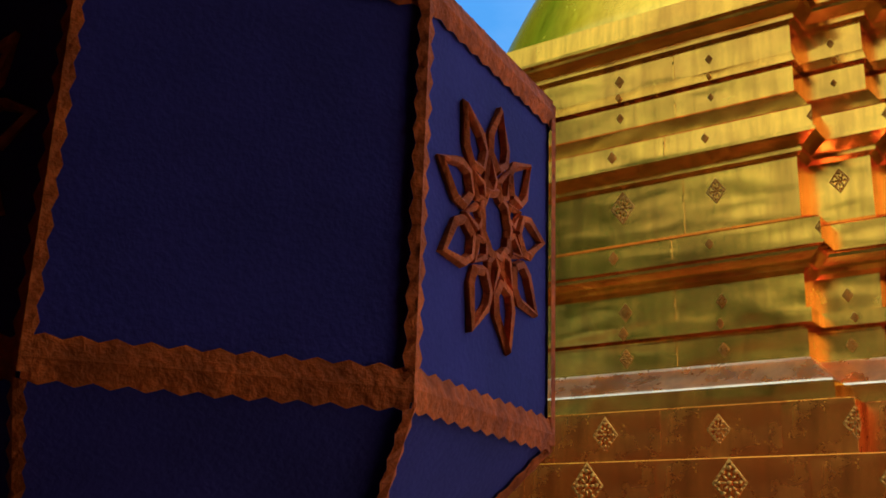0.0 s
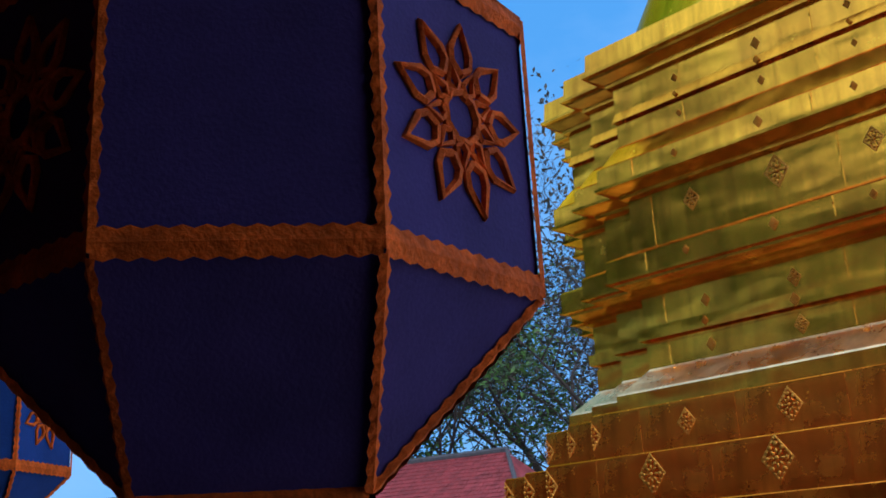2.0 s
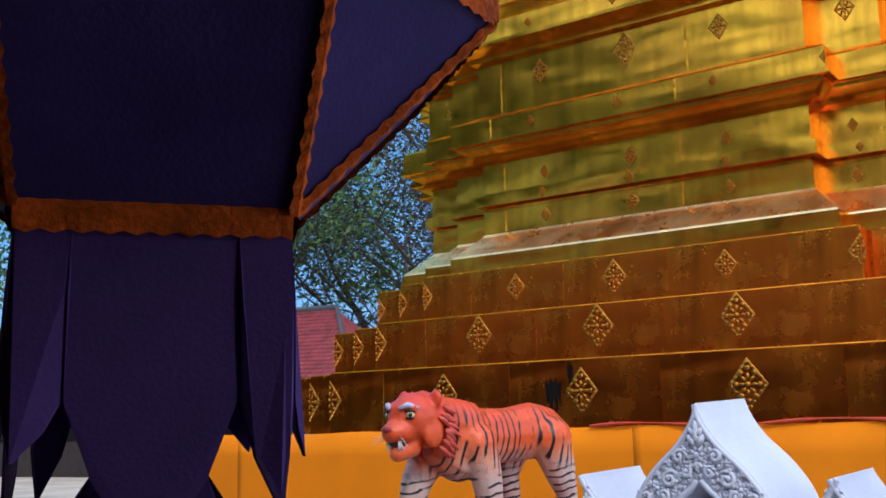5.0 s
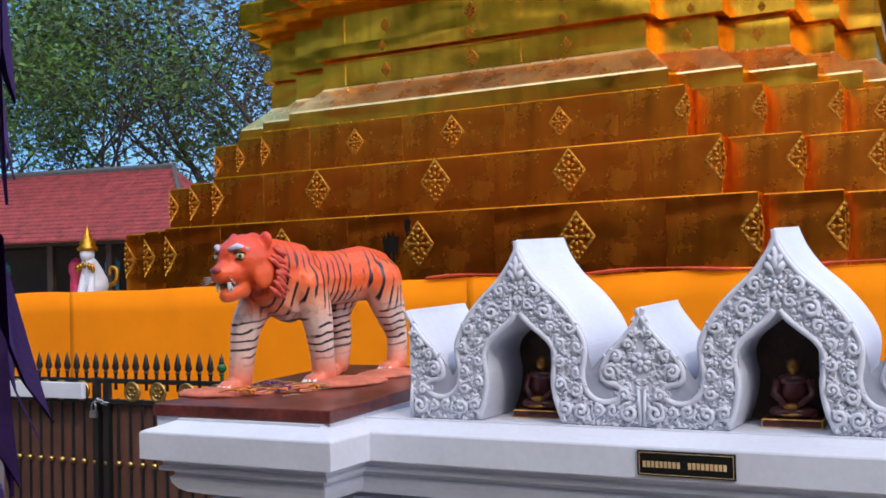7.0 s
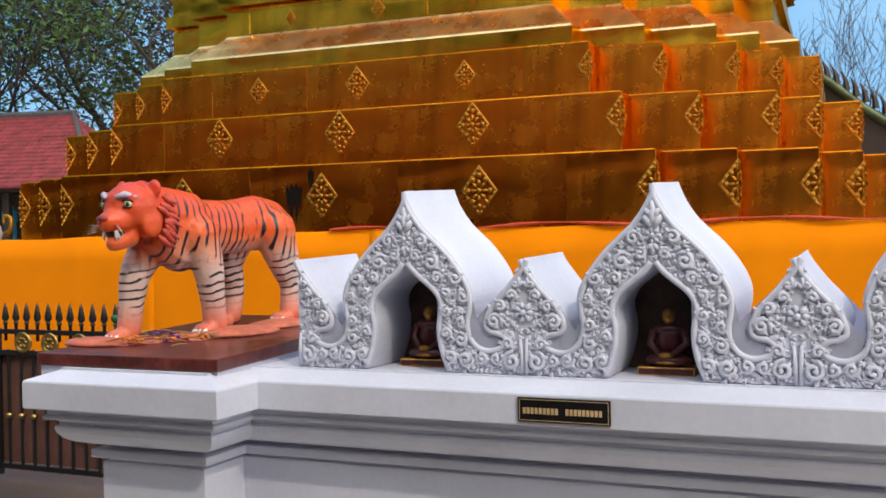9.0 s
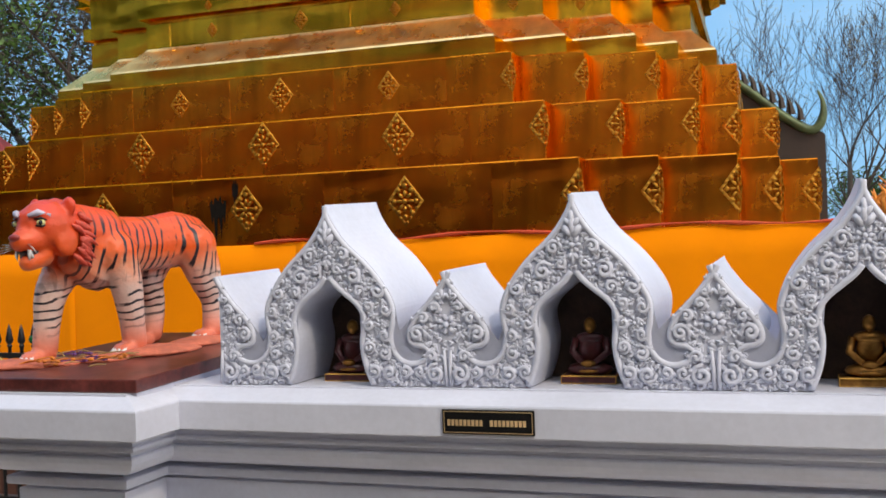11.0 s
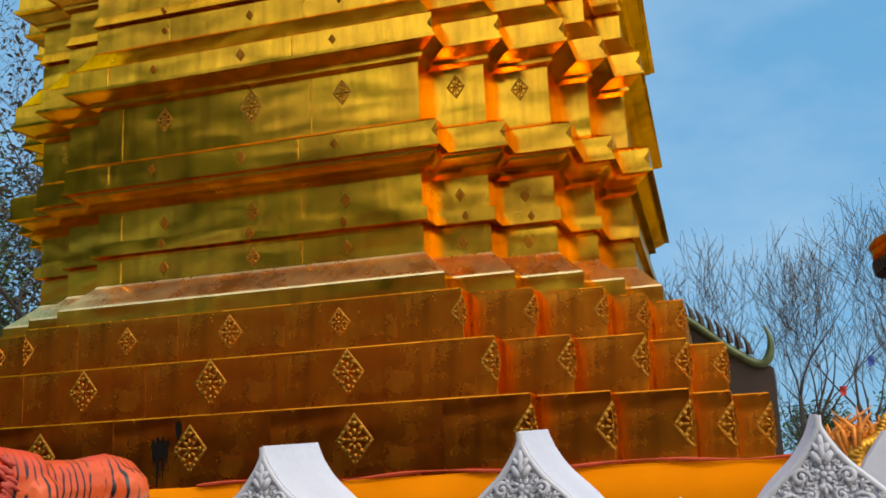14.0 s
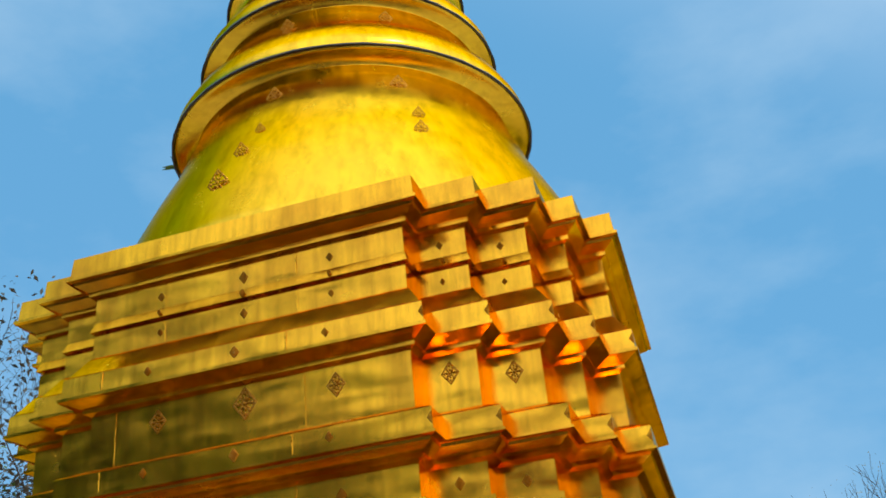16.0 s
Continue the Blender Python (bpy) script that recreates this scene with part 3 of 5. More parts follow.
# black tar run down the lowest tier
M_TAR = plain("black_tar", (0.014, 0.011, 0.009), 0.85, 0, 0.4, 20, spec=0.05)
for x0, w, z_top, z_low in ((-0.33, 0.19, 2.14, 1.97), (-0.125, 0.07, 2.30, 2.16)):
    bm = bmesh.new()
    rt = random.Random(3)
    n_run = 9
    tops = [z_top + 0.05 * math.sin(2.4 * k) - 0.09 * abs(k / n_run - 0.5) for k in range(n_run + 1)]
    lows = [z_low + 0.10 * abs(k / n_run - 0.4) - run * w / 0.17 for k, run in enumerate((-0.05, 0.10, 0.0, 0.31, 0.04, 0.02, 0.24, 0.01, 0.12, -0.06))]
    px = [x0 - w / 2 + w * k / n_run for k in range(n_run + 1)]
    hi = [bm.verts.new((x, -5.49 + 0.0015, z)) for x, z in zip(px, tops)]
    lo = [bm.verts.new((x, -5.49 + 0.0015, z)) for x, z in zip(px, lows)]
    for k in range(n_run):
        bm.faces.new((lo[k], lo[k + 1], hi[k + 1], hi[k]))
    ext = bmesh.ops.extrude_face_region(bm, geom=bm.faces[:])
    for v in ext["geom"]:
        if isinstance(v, bmesh.types.BMVert):
            v.co.y += 0.004 - 0.008
    bmesh.ops.recalc_face_normals(bm, faces=bm.faces[:])
    part("tar_stain", bm, M_TAR, chedi, "black tar run down the gilding")
# standing seams on the upper storeys
SEAM = panel_mesh(0.022, 1.0, 0.012, 0.004, M_GOLD)
for h, z0, z1, xs in ((4.12, 4.06, 4.33, (-1.75, 0.6)), (4.12, 4.58, 4.93, (-1.75, 0.6)), (4.14, 5.58, 6.24, (-1.75, 0.75)), (4.41, 5.20, 5.43, (-1.75, 0.7)), (4.41, 6.46, 6.69, (-1.8, 0.65)), (4.17, 7.03, 7.31, (-1.1, 0.7)), (4.17, 7.51, 7.84, (-1.1, 0.7))):
    for x in xs:
        share("seam", SEAM, pose(x, -h + 0.006, z0) @ Matrix.Diagonal((1, 1, z1 - z0, 1)), chedi)
# ornaments set on the dome
for ang, z, r, q in ((-100, 9.5, 3.74, 0.24), (-97, 10.1, 3.47, 0.17), (-94, 10.55, 3.24, 0.12), (-93, 11.35, 2.90, 0.19), (-92, 12.98, 2.51, 0.17), (-55, 11.35, 2.90, 0.19), (-52, 10.6, 3.22, 0.14), (-53, 10.2, 3.42, 0.15), (-55, 12.98, 2.51, 0.16), (-89, 12.55, 2.85, 0.09)):
    a = math.radians(ang)
    ornament(r * math.cos(a), r * math.sin(a), z, q, None, ang + 90)
M_LIP = plain("black_lip", (0.008, 0.006, 0.005), 0.35)
# dark rims along the edges of the dome rings
for r, z in ((3.125, 11.9), (2.67, 13.41), (2.225, 14.95)):
    bm = bmesh.new()
    ring = [Vector((r * math.cos(2 * math.pi * k / 72), r * math.sin(2 * math.pi * k / 72), z + 0.006 * (k % 2))) for k in range(73)]
    tube(bm, ring, [0.028 if k % 3 else 0.022 for k in range(73)], 5)
    part("ring_lip", bm, M_LIP, chedi, "dark lip of a dome ring")

# fern on the dome
fern = thing("fern", pose(CX - 2.95, CY - 0.95, 12.0), "small green fern growing on the dome ring", "plant")
bm = bmesh.new()
rr = random.Random(3)
for k in range(9):
    a, e = rr.uniform(0, 6.28), rr.uniform(-0.3, 1.2)
    d = Vector((math.cos(a) * math.cos(e), math.sin(a) * math.cos(e), math.sin(e)))
    tube(bm, [(0, 0, 0), d * 0.15, d * 0.3 - Vector((0, 0, 0.05))], [0.012, 0.035, 0.004], 4)
part("fronds", bm, M_LEAF, fern)

# ---- name plate ----
plate = thing("name_plate", pose(-1.083, WALL_FACE - 0.001, 1.001), "black name plate with gilt border on the white wall", "sign")
M_PLATE = plain("black_enamel", (0.012, 0.012, 0.012), 0.25)
M_GILT = plain("gilt_paint", (0.62, 0.42, 0.22), 0.4)
bm = bmesh.new()
box(bm, 0, 0.30, -0.008, 0, 0, 0.078, 0.002)
part("board", bm, M_PLATE, plate)
bm = bmesh.new()
for x0, x1, z0, z1 in ((0.006, 0.294, 0.071, 0.0725), (0.006, 0.294, 0.0055, 0.007), (0.006, 0.0075, 0.007, 0.071), (0.2925, 0.294, 0.007, 0.071)):
    box(bm, x0, x1, -0.0095, -0.008, z0, z1)
part("border", bm, M_GILT, plate)
rr = random.Random(11)
for x0, n in ((0.018, 9), (0.158, 9)):
    bm = bmesh.new()
    for k in range(n):
        box(bm, x0 + k * 0.0132, x0 + k * 0.0132 + 0.0095, -0.0095, -0.008, 0.027, 0.046)
    part("line_of_bars", bm, M_GILT, plate)

# ---- seated figures in the niches ----
def seated(name, robe, base, label, at):
    bm = bmesh.new()
    box(bm, -0.092, 0.092, -0.052, 0.05, 0.0, 0.028, 0.004)
    nbase = len(bm.faces)
    blob(bm, (0, -0.005, 0.045), (0.078, 0.045, 0.026))
    blob(bm, (0, 0.01, 0.105), (0.042, 0.028, 0.062))
    blob(bm, (0, 0.008, 0.145), (0.05, 0.024, 0.022))
    for s in (-1, 1):
        tube(bm, [(s * 0.047, 0.008, 0.145), (s * 0.058, 0.0, 0.10), (s * 0.02, -0.034, 0.068)], [0.014, 0.013, 0.010], 8)
    nskin = len(bm.faces)
    blob(bm, (0, -0.040, 0.066), (0.026, 0.016, 0.012))
    blob(bm, (0, -0.048, 0.042), (0.034, 0.008, 0.006))
    blob(bm, (0, 0.004, 0.188), (0.021, 0.022, 0.027))
    tube(bm, [(0, 0.006, 0.16), (0, 0.005, 0.175)], 0.012, 8)
    me = bpy.data.meshes.new(name)
    bm.to_mesh(me)
    bm.free()
    me.materials.append(robe)
    me.materials.append(base)
    me.materials.append(M_BRONZE)
    for i, p in enumerate(me.polygons):
        p.material_index = 1 if i < nbase else 2 if i >= nskin else 0
        p.use_smooth = i >= nbase
    ob = new(name, me)
    ob.matrix_world = at
    return tagged(ob, label, "statue", "figures in the niches")


M_ROBE = plain("maroon_lacquer", (0.10, 0.02, 0.022), 0.3, 0, 0.5, 30)
M_BRONZE = plain("gilt_bronze", (0.42, 0.20, 0.045), 0.35, 0.85, 0.4, 30)
M_BASE = plain("gold_base", (0.75, 0.42, 0.08), 0.5, 0.1, 0.4, 30)
for k, (rb, lb) in enumerate(((M_ROBE, "small dark maroon seated figure on a gold base in a niche"), (M_ROBE, "small dark maroon seated figure with bowl on a gold base"), (M_BRONZE, "small gilt bronze seated figure on a gold base in a niche"))):
    seated("seated_statue", rb, M_BASE, lb, pose(-1.53 + 0.855 * k + 0.012, 3.145, 1.128))

# ---- tiger on its slab ----
slab = thing("marble_slab", pose(-2.53, 2.72, 1.128, 2.0, 0, 0), "dark maroon marble slab under the tiger, with chipped edges", "slab")
bm = bmesh.new()
box(bm, -0.41, 0.40, 0.0, 1.3, 0.003, 0.050, 0.006)
part("plate", bm, M_SLAB, slab)
bm = bmesh.new()
box(bm, -0.402, 0.392, 0.012, 1.25, -0.045, 0.003)
part("mortar_bed", bm, M_WHITE, slab, "white mortar bed under the slab")

M_TIGER, n, l, b = material("painted_tiger")
co = n.new("ShaderNodeTexCoord")
sep = n.new("ShaderNodeSeparateXYZ")
l.new(co.outputs["Object"], sep.inputs[0])
jig = noise_of(n, l, 7.0, 3)
hz = n.new("ShaderNodeMath"); hz.operation = "MULTIPLY_ADD"
l.new(jig, hz.inputs[0]); hz.inputs[1].default_value = 0.22
l.new(sep.outputs[2], hz.inputs[2])
base_c = ramp(n, l, hz.outputs[0], [(0.39, (0.72, 0.52, 0.45)), (0.48, (0.80, 0.30, 0.16)), (0.55, (0.86, 0.12, 0.014)), (0.76, (0.66, 0.045, 0.02))])
paw = ramp(n, l, sep.outputs[2], [(0.05, 1.0), (0.17, 0.0)])
base_c = mixed(n, l, paw, base_c, (0.80, 0.20, 0.11))
def stripes(axis_scale, rot, scale, lo, hi):
    mp = n.new("ShaderNodeMapping")
    mp.inputs["Rotation"].default_value = rot
    mp.inputs["Scale"].default_value = axis_scale
    l.new(co.outputs["Object"], mp.inputs[0])
    w = n.new("ShaderNodeTexWave")
    w.inputs["Scale"].default_value = scale
    w.inputs["Distortion"].default_value = 3.2
    w.inputs["Detail"].default_value = 2
    w.inputs["Detail Scale"].default_value = 1.6
    l.new(mp.outputs[0], w.inputs["Vector"])
    return ramp(n, l, w.outputs["Fac"], [(lo, 1.0), (hi, 0.0)])
body_s = stripes((1, 0.15, 0.35), (0, radians(16), 0), 8.6, 0.15, 0.24)
leg_s = stripes((1, 0.3, 1), (0, radians(80), 0), 9.0, 0.14, 0.24)
low = ramp(n, l, sep.outputs[2], [(0.29, 1.0), (0.34, 0.0)])
leg_only = ramp(n, l, sep.outputs[2], [(0.10, 0.0), (0.15, 1.0)])
st = mixed(n, l, low, body_s, leg_s)
st = mixed(n, l, 1.0, st, leg_only, "MULTIPLY")
top_fade = ramp(n, l, hz.outputs[0], [(0.64, 1.0), (0.73, 0.08)])
st = mixed(n, l, 1.0, st, top_fade, "MULTIPLY")
gaps = ramp(n, l, noise_of(n, l, 9.0, 2), [(0.36, 0.0), (0.44, 1.0)])
st = mixed(n, l, 1.0, st, gaps, "MULTIPLY")
behind = ramp(n, l, sep.outputs[0], [(0.30, 1.0), (0.36, 0.0)])
behind = mixed(n, l, 1.0, behind, low, "LIGHTEN")
st = mixed(n, l, 1.0, st, behind, "MULTIPLY")
tc = mixed(n, l, st, base_c, (0.012, 0.012, 0.02))
l.new(tc, b.inputs["Base Color"])
b.inputs["Roughness"].default_value = 0.42
blotch = ramp(n, l, noise_of(n, l, 14, 4), [(0.3, 0.78), (0.7, 1.0)])
tc = mixed(n, l, 1.0, tc, blotch, "MULTIPLY")
l.new(tc, b.inputs["Base Color"])
bump(n, l, b, noise_of(n, l, 40, 5), 0.45, 0.008)
M_TOOTH = plain("white_enamel", (0.78, 0.78, 0.76), 0.3)
M_PUPIL = plain("black_eye", (0.01, 0.01, 0.01), 0.1)
M_MOUTH = plain("dark_mouth", (0.03, 0.012, 0.015), 0.4)
M_EYE = plain("yellow_eye", (0.62, 0.58, 0.25), 0.15)
M_BROW = plain("grey_brow", (0.50, 0.47, 0.58), 0.5)
M_NOSE = plain("red_nose", (0.30, 0.03, 0.025), 0.4)
M_MANE = plain("red_mane", (0.64, 0.08, 0.045), 0.45, 0, 0.3, 30)


def chain(bm, pts, radii, flat=1.0):
    """Overlapping balls along a line, to be fused."""
    P = spline([Vector(p) for p in pts], 6)
    for i, p in enumerate(P):
        t = i / (len(P) - 1) * (len(radii) - 1)
        k = min(int(t), len(radii) - 2)
        r = radii[k] + (radii[k + 1] - radii[k]) * (t - k)
        blob(bm, p, (r, r * flat, r), sub=2)


bm = bmesh.new()
chain(bm, [(-0.37, 0, 0.465), (-0.28, 0, 0.472), (-0.12, 0, 0.462), (0.05, 0, 0.458), (0.17, 0, 0.468)], [0.115, 0.130, 0.122, 0.132, 0.142], 0.84)
chain(bm, [(0.15, 0, 0.50), (0.26, 0, 0.535), (0.36, 0, 0.555)], [0.130, 0.112, 0.108], 0.9)
chain(bm, [(0.17, 0, 0.38), (0.25, 0, 0.42)], [0.105, 0.095], 0.9)
blob(bm, (0.412, 0, 0.560), (0.106, 0.106, 0.098))
blob(bm, (0.485, 0, 0.513), (0.075, 0.064, 0.050))
blob(bm, (0.535, 0, 0.507), (0.030, 0.042, 0.036))
chain(bm, [(0.44, 0, 0.455), (0.505, 0, 0.430)], [0.045, 0.030], 1.1)
for s in (-1, 1):
    blob(bm, (0.375, s * 0.082, 0.628), (0.018, 0.032, 0.036))
    blob(bm, (0.465, s * 0.05, 0.598), (0.035, 0.034, 0.020))
    blob(bm, (0.395, s * 0.082, 0.505), (0.055, 0.024, 0.062))
chain(bm, [(0.13, 0.075, 0.44), (0.10, 0.095, 0.30), (0.085, 0.098, 0.17), (0.075, 0.098, 0.05)], [0.092, 0.070, 0.056, 0.052])
chain(bm, [(0.21, -0.075, 0.44), (0.32, -0.095, 0.30), (0.355, -0.098, 0.17), (0.375, -0.098, 0.05)], [0.092, 0.070, 0.056, 0.052])
chain(bm, [(-0.33, 0.075, 0.44), (-0.36, 0.092, 0.30), (-0.405, 0.095, 0.18), (-0.395, 0.098, 0.05)], [0.105, 0.072, 0.050, 0.048])
chain(bm, [(-0.25, -0.075, 0.44), (-0.20, -0.092, 0.30), (-0.23, -0.095, 0.18), (-0.21, -0.098, 0.05)], [0.105, 0.072, 0.050, 0.048])
for x, y in ((0.10, 0.1), (0.40, -0.1), (-0.37, 0.1), (-0.185, -0.1)):
    for dy in (-0.032, -0.011, 0.011, 0.032):
        blob(bm, (x + 0.045 - abs(dy) * 0.4, y + dy, 0.025), (0.042, 0.017, 0.032), sub=2)
chain(bm, [(-0.46, 0, 0.50), (-0.505, 0.015, 0.42), (-0.515, 0.03, 0.33), (-0.50, 0.05, 0.26)], [0.026, 0.024, 0.022, 0.018])
rough_me = bpy.data.meshes.new("rough")
bm.to_mesh(rough_me)
bm.free()
rough = new("rough", rough_me)
md = rough.modifiers.new("fuse", "REMESH")
md.mode, md.voxel_size = "VOXEL", 0.0075
ms = rough.modifiers.new("soften", "SMOOTH")
ms.factor, ms.iterations = 0.5, 5
fused = bpy.data.meshes.new_from_object(rough.evaluated_get(bpy.context.evaluated_depsgraph_get()))
bpy.data.objects.remove(rough)
bm = bmesh.new()
bm.from_mesh(fused)
for f in bm.faces:
    f.material_index, f.smooth = 0, True


def detail(index, make):
    n0 = len(bm.faces)
    make()
    bm.faces.ensure_lookup_table()
    for f in bm.faces[n0:]:
        f.material_index, f.smooth = index, True


for s in (-1, 1):
    detail(4, lambda: blob(bm, (0.484, s * 0.058, 0.572), (0.020, 0.016, 0.014)))
    detail(2, lambda: blob(bm, (0.497, s * 0.067, 0.572), (0.008, 0.006, 0.009)))
    detail(2, lambda: tube(bm, [(0.505, s * 0.046, 0.585), (0.492, s * 0.066, 0.589), (0.472, s * 0.075, 0.578)], [0.003, 0.005, 0.003], 6))
    detail(2, lambda: tube(bm, [(0.505, s * 0.050, 0.562), (0.490, s * 0.068, 0.559), (0.470, s * 0.074, 0.566)], [0.003, 0.004, 0.003], 6))
    detail(5, lambda: tube(bm, [(0.516, s * 0.026, 0.598), (0.494, s * 0.052, 0.608), (0.462, s * 0.080, 0.596)], [0.006, 0.013, 0.006], 8))
    detail(1, lambda: tube(bm, [(0.520, s * 0.030, 0.478), (0.524, s * 0.031, 0.455), (0.522, s * 0.030, 0.440)], [0.008, 0.006, 0.001], 6))
    detail(1, lambda: tube(bm, [(0.505, s * 0.026, 0.448), (0.510, s * 0.027, 0.466), (0.510, s * 0.026, 0.476)], [0.007, 0.005, 0.001], 6))
    for k in range(4):
        detail(1, lambda: tube(bm, [(0.535 - 0.006 * k, s * 0.040, 0.497 - 0.004 * k), (0.55, s * (0.075 + 0.008 * k), 0.500 - 0.012 * k)], [0.0018, 0.0006], 4))
    tuft = random.Random(17)
    for k in range(26):
        a = tuft.random()
        p = Vector((0.375 - 0.075 * tuft.random() - 0.02 * math.sin(a * 3), s * (0.088 + 0.018 * math.sin(a * 3.1)), 0.60 - 0.19 * a))
        q = Vector((-0.030 - 0.02 * tuft.random(), s * 0.010 * tuft.random(), -0.012 - 0.025 * tuft.random()))
        detail(7, lambda: tube(bm, [p - q * 0.5, p, p + q * 0.6, p + q], [0.005, 0.012, 0.008, 0.001], 6))
detail(3, lambda: blob(bm, (0.490, 0, 0.472), (0.045, 0.036, 0.020)))
detail(6, lambda: blob(bm, (0.556, 0, 0.522), (0.016, 0.026, 0.014)))
for x, y in ((0.10, 0.1), (0.40, -0.1), (-0.37, 0.1), (-0.185, -0.1)):
    for dy in (-0.032, -0.011, 0.011, 0.032):
        detail(1, lambda: tube(bm, [(x + 0.068 - abs(dy) * 0.4, y + dy, 0.034), (x + 0.086 - abs(dy) * 0.4, y + dy, 0.022), (x + 0.092 - abs(dy) * 0.4, y + dy, 0.006)], [0.010, 0.009, 0.003], 7))
for v in bm.verts:  # the head is large and turns a little aside
    k = min(max((v.co.x - 0.27) / 0.10, 0), 1) * min(max((v.co.z - 0.36) / 0.05, 0), 1)
    k = k * k * (3 - 2 * k)
    a = radians(5) * k
    v.co = v.co + (v.co - Vector((0.36, 0, 0.56))) * 0.10 * k
    dx, dy = v.co.x - 0.32, v.co.y
    v.co.x, v.co.y = 0.32 + dx * math.cos(a) - dy * math.sin(a), dx * math.sin(a) + dy * math.cos(a)
tiger_me = bpy.data.meshes.new("tiger_statue")
bm.to_mesh(tiger_me)
bm.free()
for m in (M_TIGER, M_TOOTH, M_PUPIL, M_MOUTH, M_EYE, M_BROW, M_NOSE, M_MANE):
    tiger_me.materials.append(m)
tiger = new("tiger_statue", tiger_me)
tiger.matrix_world = pose(-2.668, 3.45, 1.196, 0, 2.0, 258.5) @ Matrix.Scale(0.967, 4)
tagged(tiger, "painted orange tiger statue with black stripes standing on a marble slab", "statue")

bm = bmesh.new()
for x, y, a, b2 in ((-2.86, 2.98, 0.16, 0.11), (-2.74, 3.04, 0.12, 0.09), (-2.60, 3.16, 0.11, 0.10), (-2.50, 3.40, 0.16, 0.2), (-2.47, 3.68, 0.12, 0.2)):
    blob(bm, (x, y, 1.182 + (y - 2.72) * 0.035), (a, b2, 0.022), sub=3)
for v in bm.verts:
    v.co.z += 0.006 * noise.noise(v.co * 22)
mound = part("clay_mound", bm, plain("orange_clay", (0.62, 0.16, 0.09), 0.7, 0, 0.35, 14), None, smooth=True)
tagged(mound, "orange painted clay heaped round the tiger's paws on the slab", "clay")
rr = random.Random(5)
M_STEM = [plain("dry_stem", (0.40, 0.26, 0.10), 0.7), plain("orange_petal", (0.75, 0.22, 0.02), 0.6), plain("violet_petal", (0.16, 0.05, 0.22), 0.6)]
for k in range(34):
    x, y = rr.uniform(-2.80, -2.38), rr.uniform(2.86, 3.12)
    a = rr.uniform(-0.5, 0.5)
    z = 1.196 + rr.random() * 0.02 + (y - 2.72) * 0.035
    q = rr.uniform(0.04, 0.11)
    bm = bmesh.new()
    tube(bm, [(x, y, z), (x + q * 0.5 * math.cos(a), y + q * 0.5 * math.sin(a), z + 0.006), (x + q * math.cos(a), y + q * math.sin(a), z + rr.uniform(-0.004, 0.012))], [0.0025, 0.003, 0.0015], 5)
    kind = rr.choice((0, 0, 0, 1, 1, 2))
    if kind:
        blob(bm, (x + q * math.cos(a), y + q * math.sin(a), z + 0.004), (0.014, 0.009, 0.007), sub=1)
    tagged(part("flower_stem", bm, M_STEM[kind], None), ("dry incense stalk lying on the slab", "wilted orange flower offering on the slab", "wilted violet flower offering on the slab")[kind], "offering", "offerings on the slab")

# ---- iron gate and fence ----
FENCE_Y = 5.0
M_BRASS = plain("brass", (0.55, 0.36, 0.12), 0.3, 1.0, 0.3, 20)
M_PANEL = plain("brown_panel", (0.16, 0.07, 0.05), 0.6, 0, 0.3, 3)


def spike_mesh():
    bm = bmesh.new()
    revolve(bm, [(0.011, -0.06), (0.011, 0.05), (0.017, 0.055), (0.017, 0.062), (0.010, 0.066), (0.022, 0.085), (0.024, 0.095), (0.012, 0.16), (0.001, 0.195)], 10)
    me = bpy.data.meshes.new("spike")
    bm.to_mesh(me)
    bm.free()
    me.materials.append(M_BLACK)
    me.polygons.foreach_set("use_smooth", [True] * len(me.polygons))
    return me


def bar_mesh():
    bm = bmesh.new()
    tube(bm, [(0, 0, 0.0), (0, 0, 0.80)], 0.011, 8)
    me = bpy.data.meshes.new("bar")
    bm.to_mesh(me)
    bm.free()
    me.materials.append(M_BLACK)
    return me


gate = thing("iron_gate", pose(0, FENCE_Y, 0), "black iron double gate with gilt-tipped spikes and brass medallions, chained shut", "gate")
SPIKE, BAR = spike_mesh(), bar_mesh()
bm = bmesh.new()
for z in (1.00, 0.86, 0.10):
    box(bm, -6.6, -4.35, -0.015, 0.015, z - 0.016, z + 0.016, 0.003)
for x in (-5.62, -5.52, -4.36):
    box(bm, x - 0.025, x + 0.025, -0.02, 0.02, 0.04, 1.02, 0.004)
part("gate_frame", bm, M_BLACK, gate)
for k in range(24):
    share("spike", SPIKE, pose(-6.55 + 0.0925 * k, 0, 1.00), gate)
bars = [share("bar", BAR, pose(-6.50 + 0.108 * k, 0, 0.08), gate) for k in range(20)]
bm = bmesh.new()
blob(bm, (0, 0, 0), (0.026, 0.026, 0.022), sub=2)
KNOB = bpy.data.meshes.new("knob")
bm.to_mesh(KNOB)
bm.free()
KNOB.materials.append(M_BRASS)
KNOB.polygons.foreach_set("use_smooth", [True] * len(KNOB.polygons))
for rod in bars:
    share("knob", KNOB, pose(0, 0, 0.36), rod)
bm = bmesh.new()
blob(bm, (-4.513, 0, 1.10), (0.031, 0.031, 0.031), sub=3)
tube(bm, [(-4.513, 0, 1.0), (-4.513, 0, 1.08)], 0.012, 8)
part("glass_ball", bm, plain("dark_green_glass", (0.01, 0.10, 0.03), 0.06, 0, 0.2), gate, "dark green glass ball finial", smooth=True)
bm = bmesh.new()
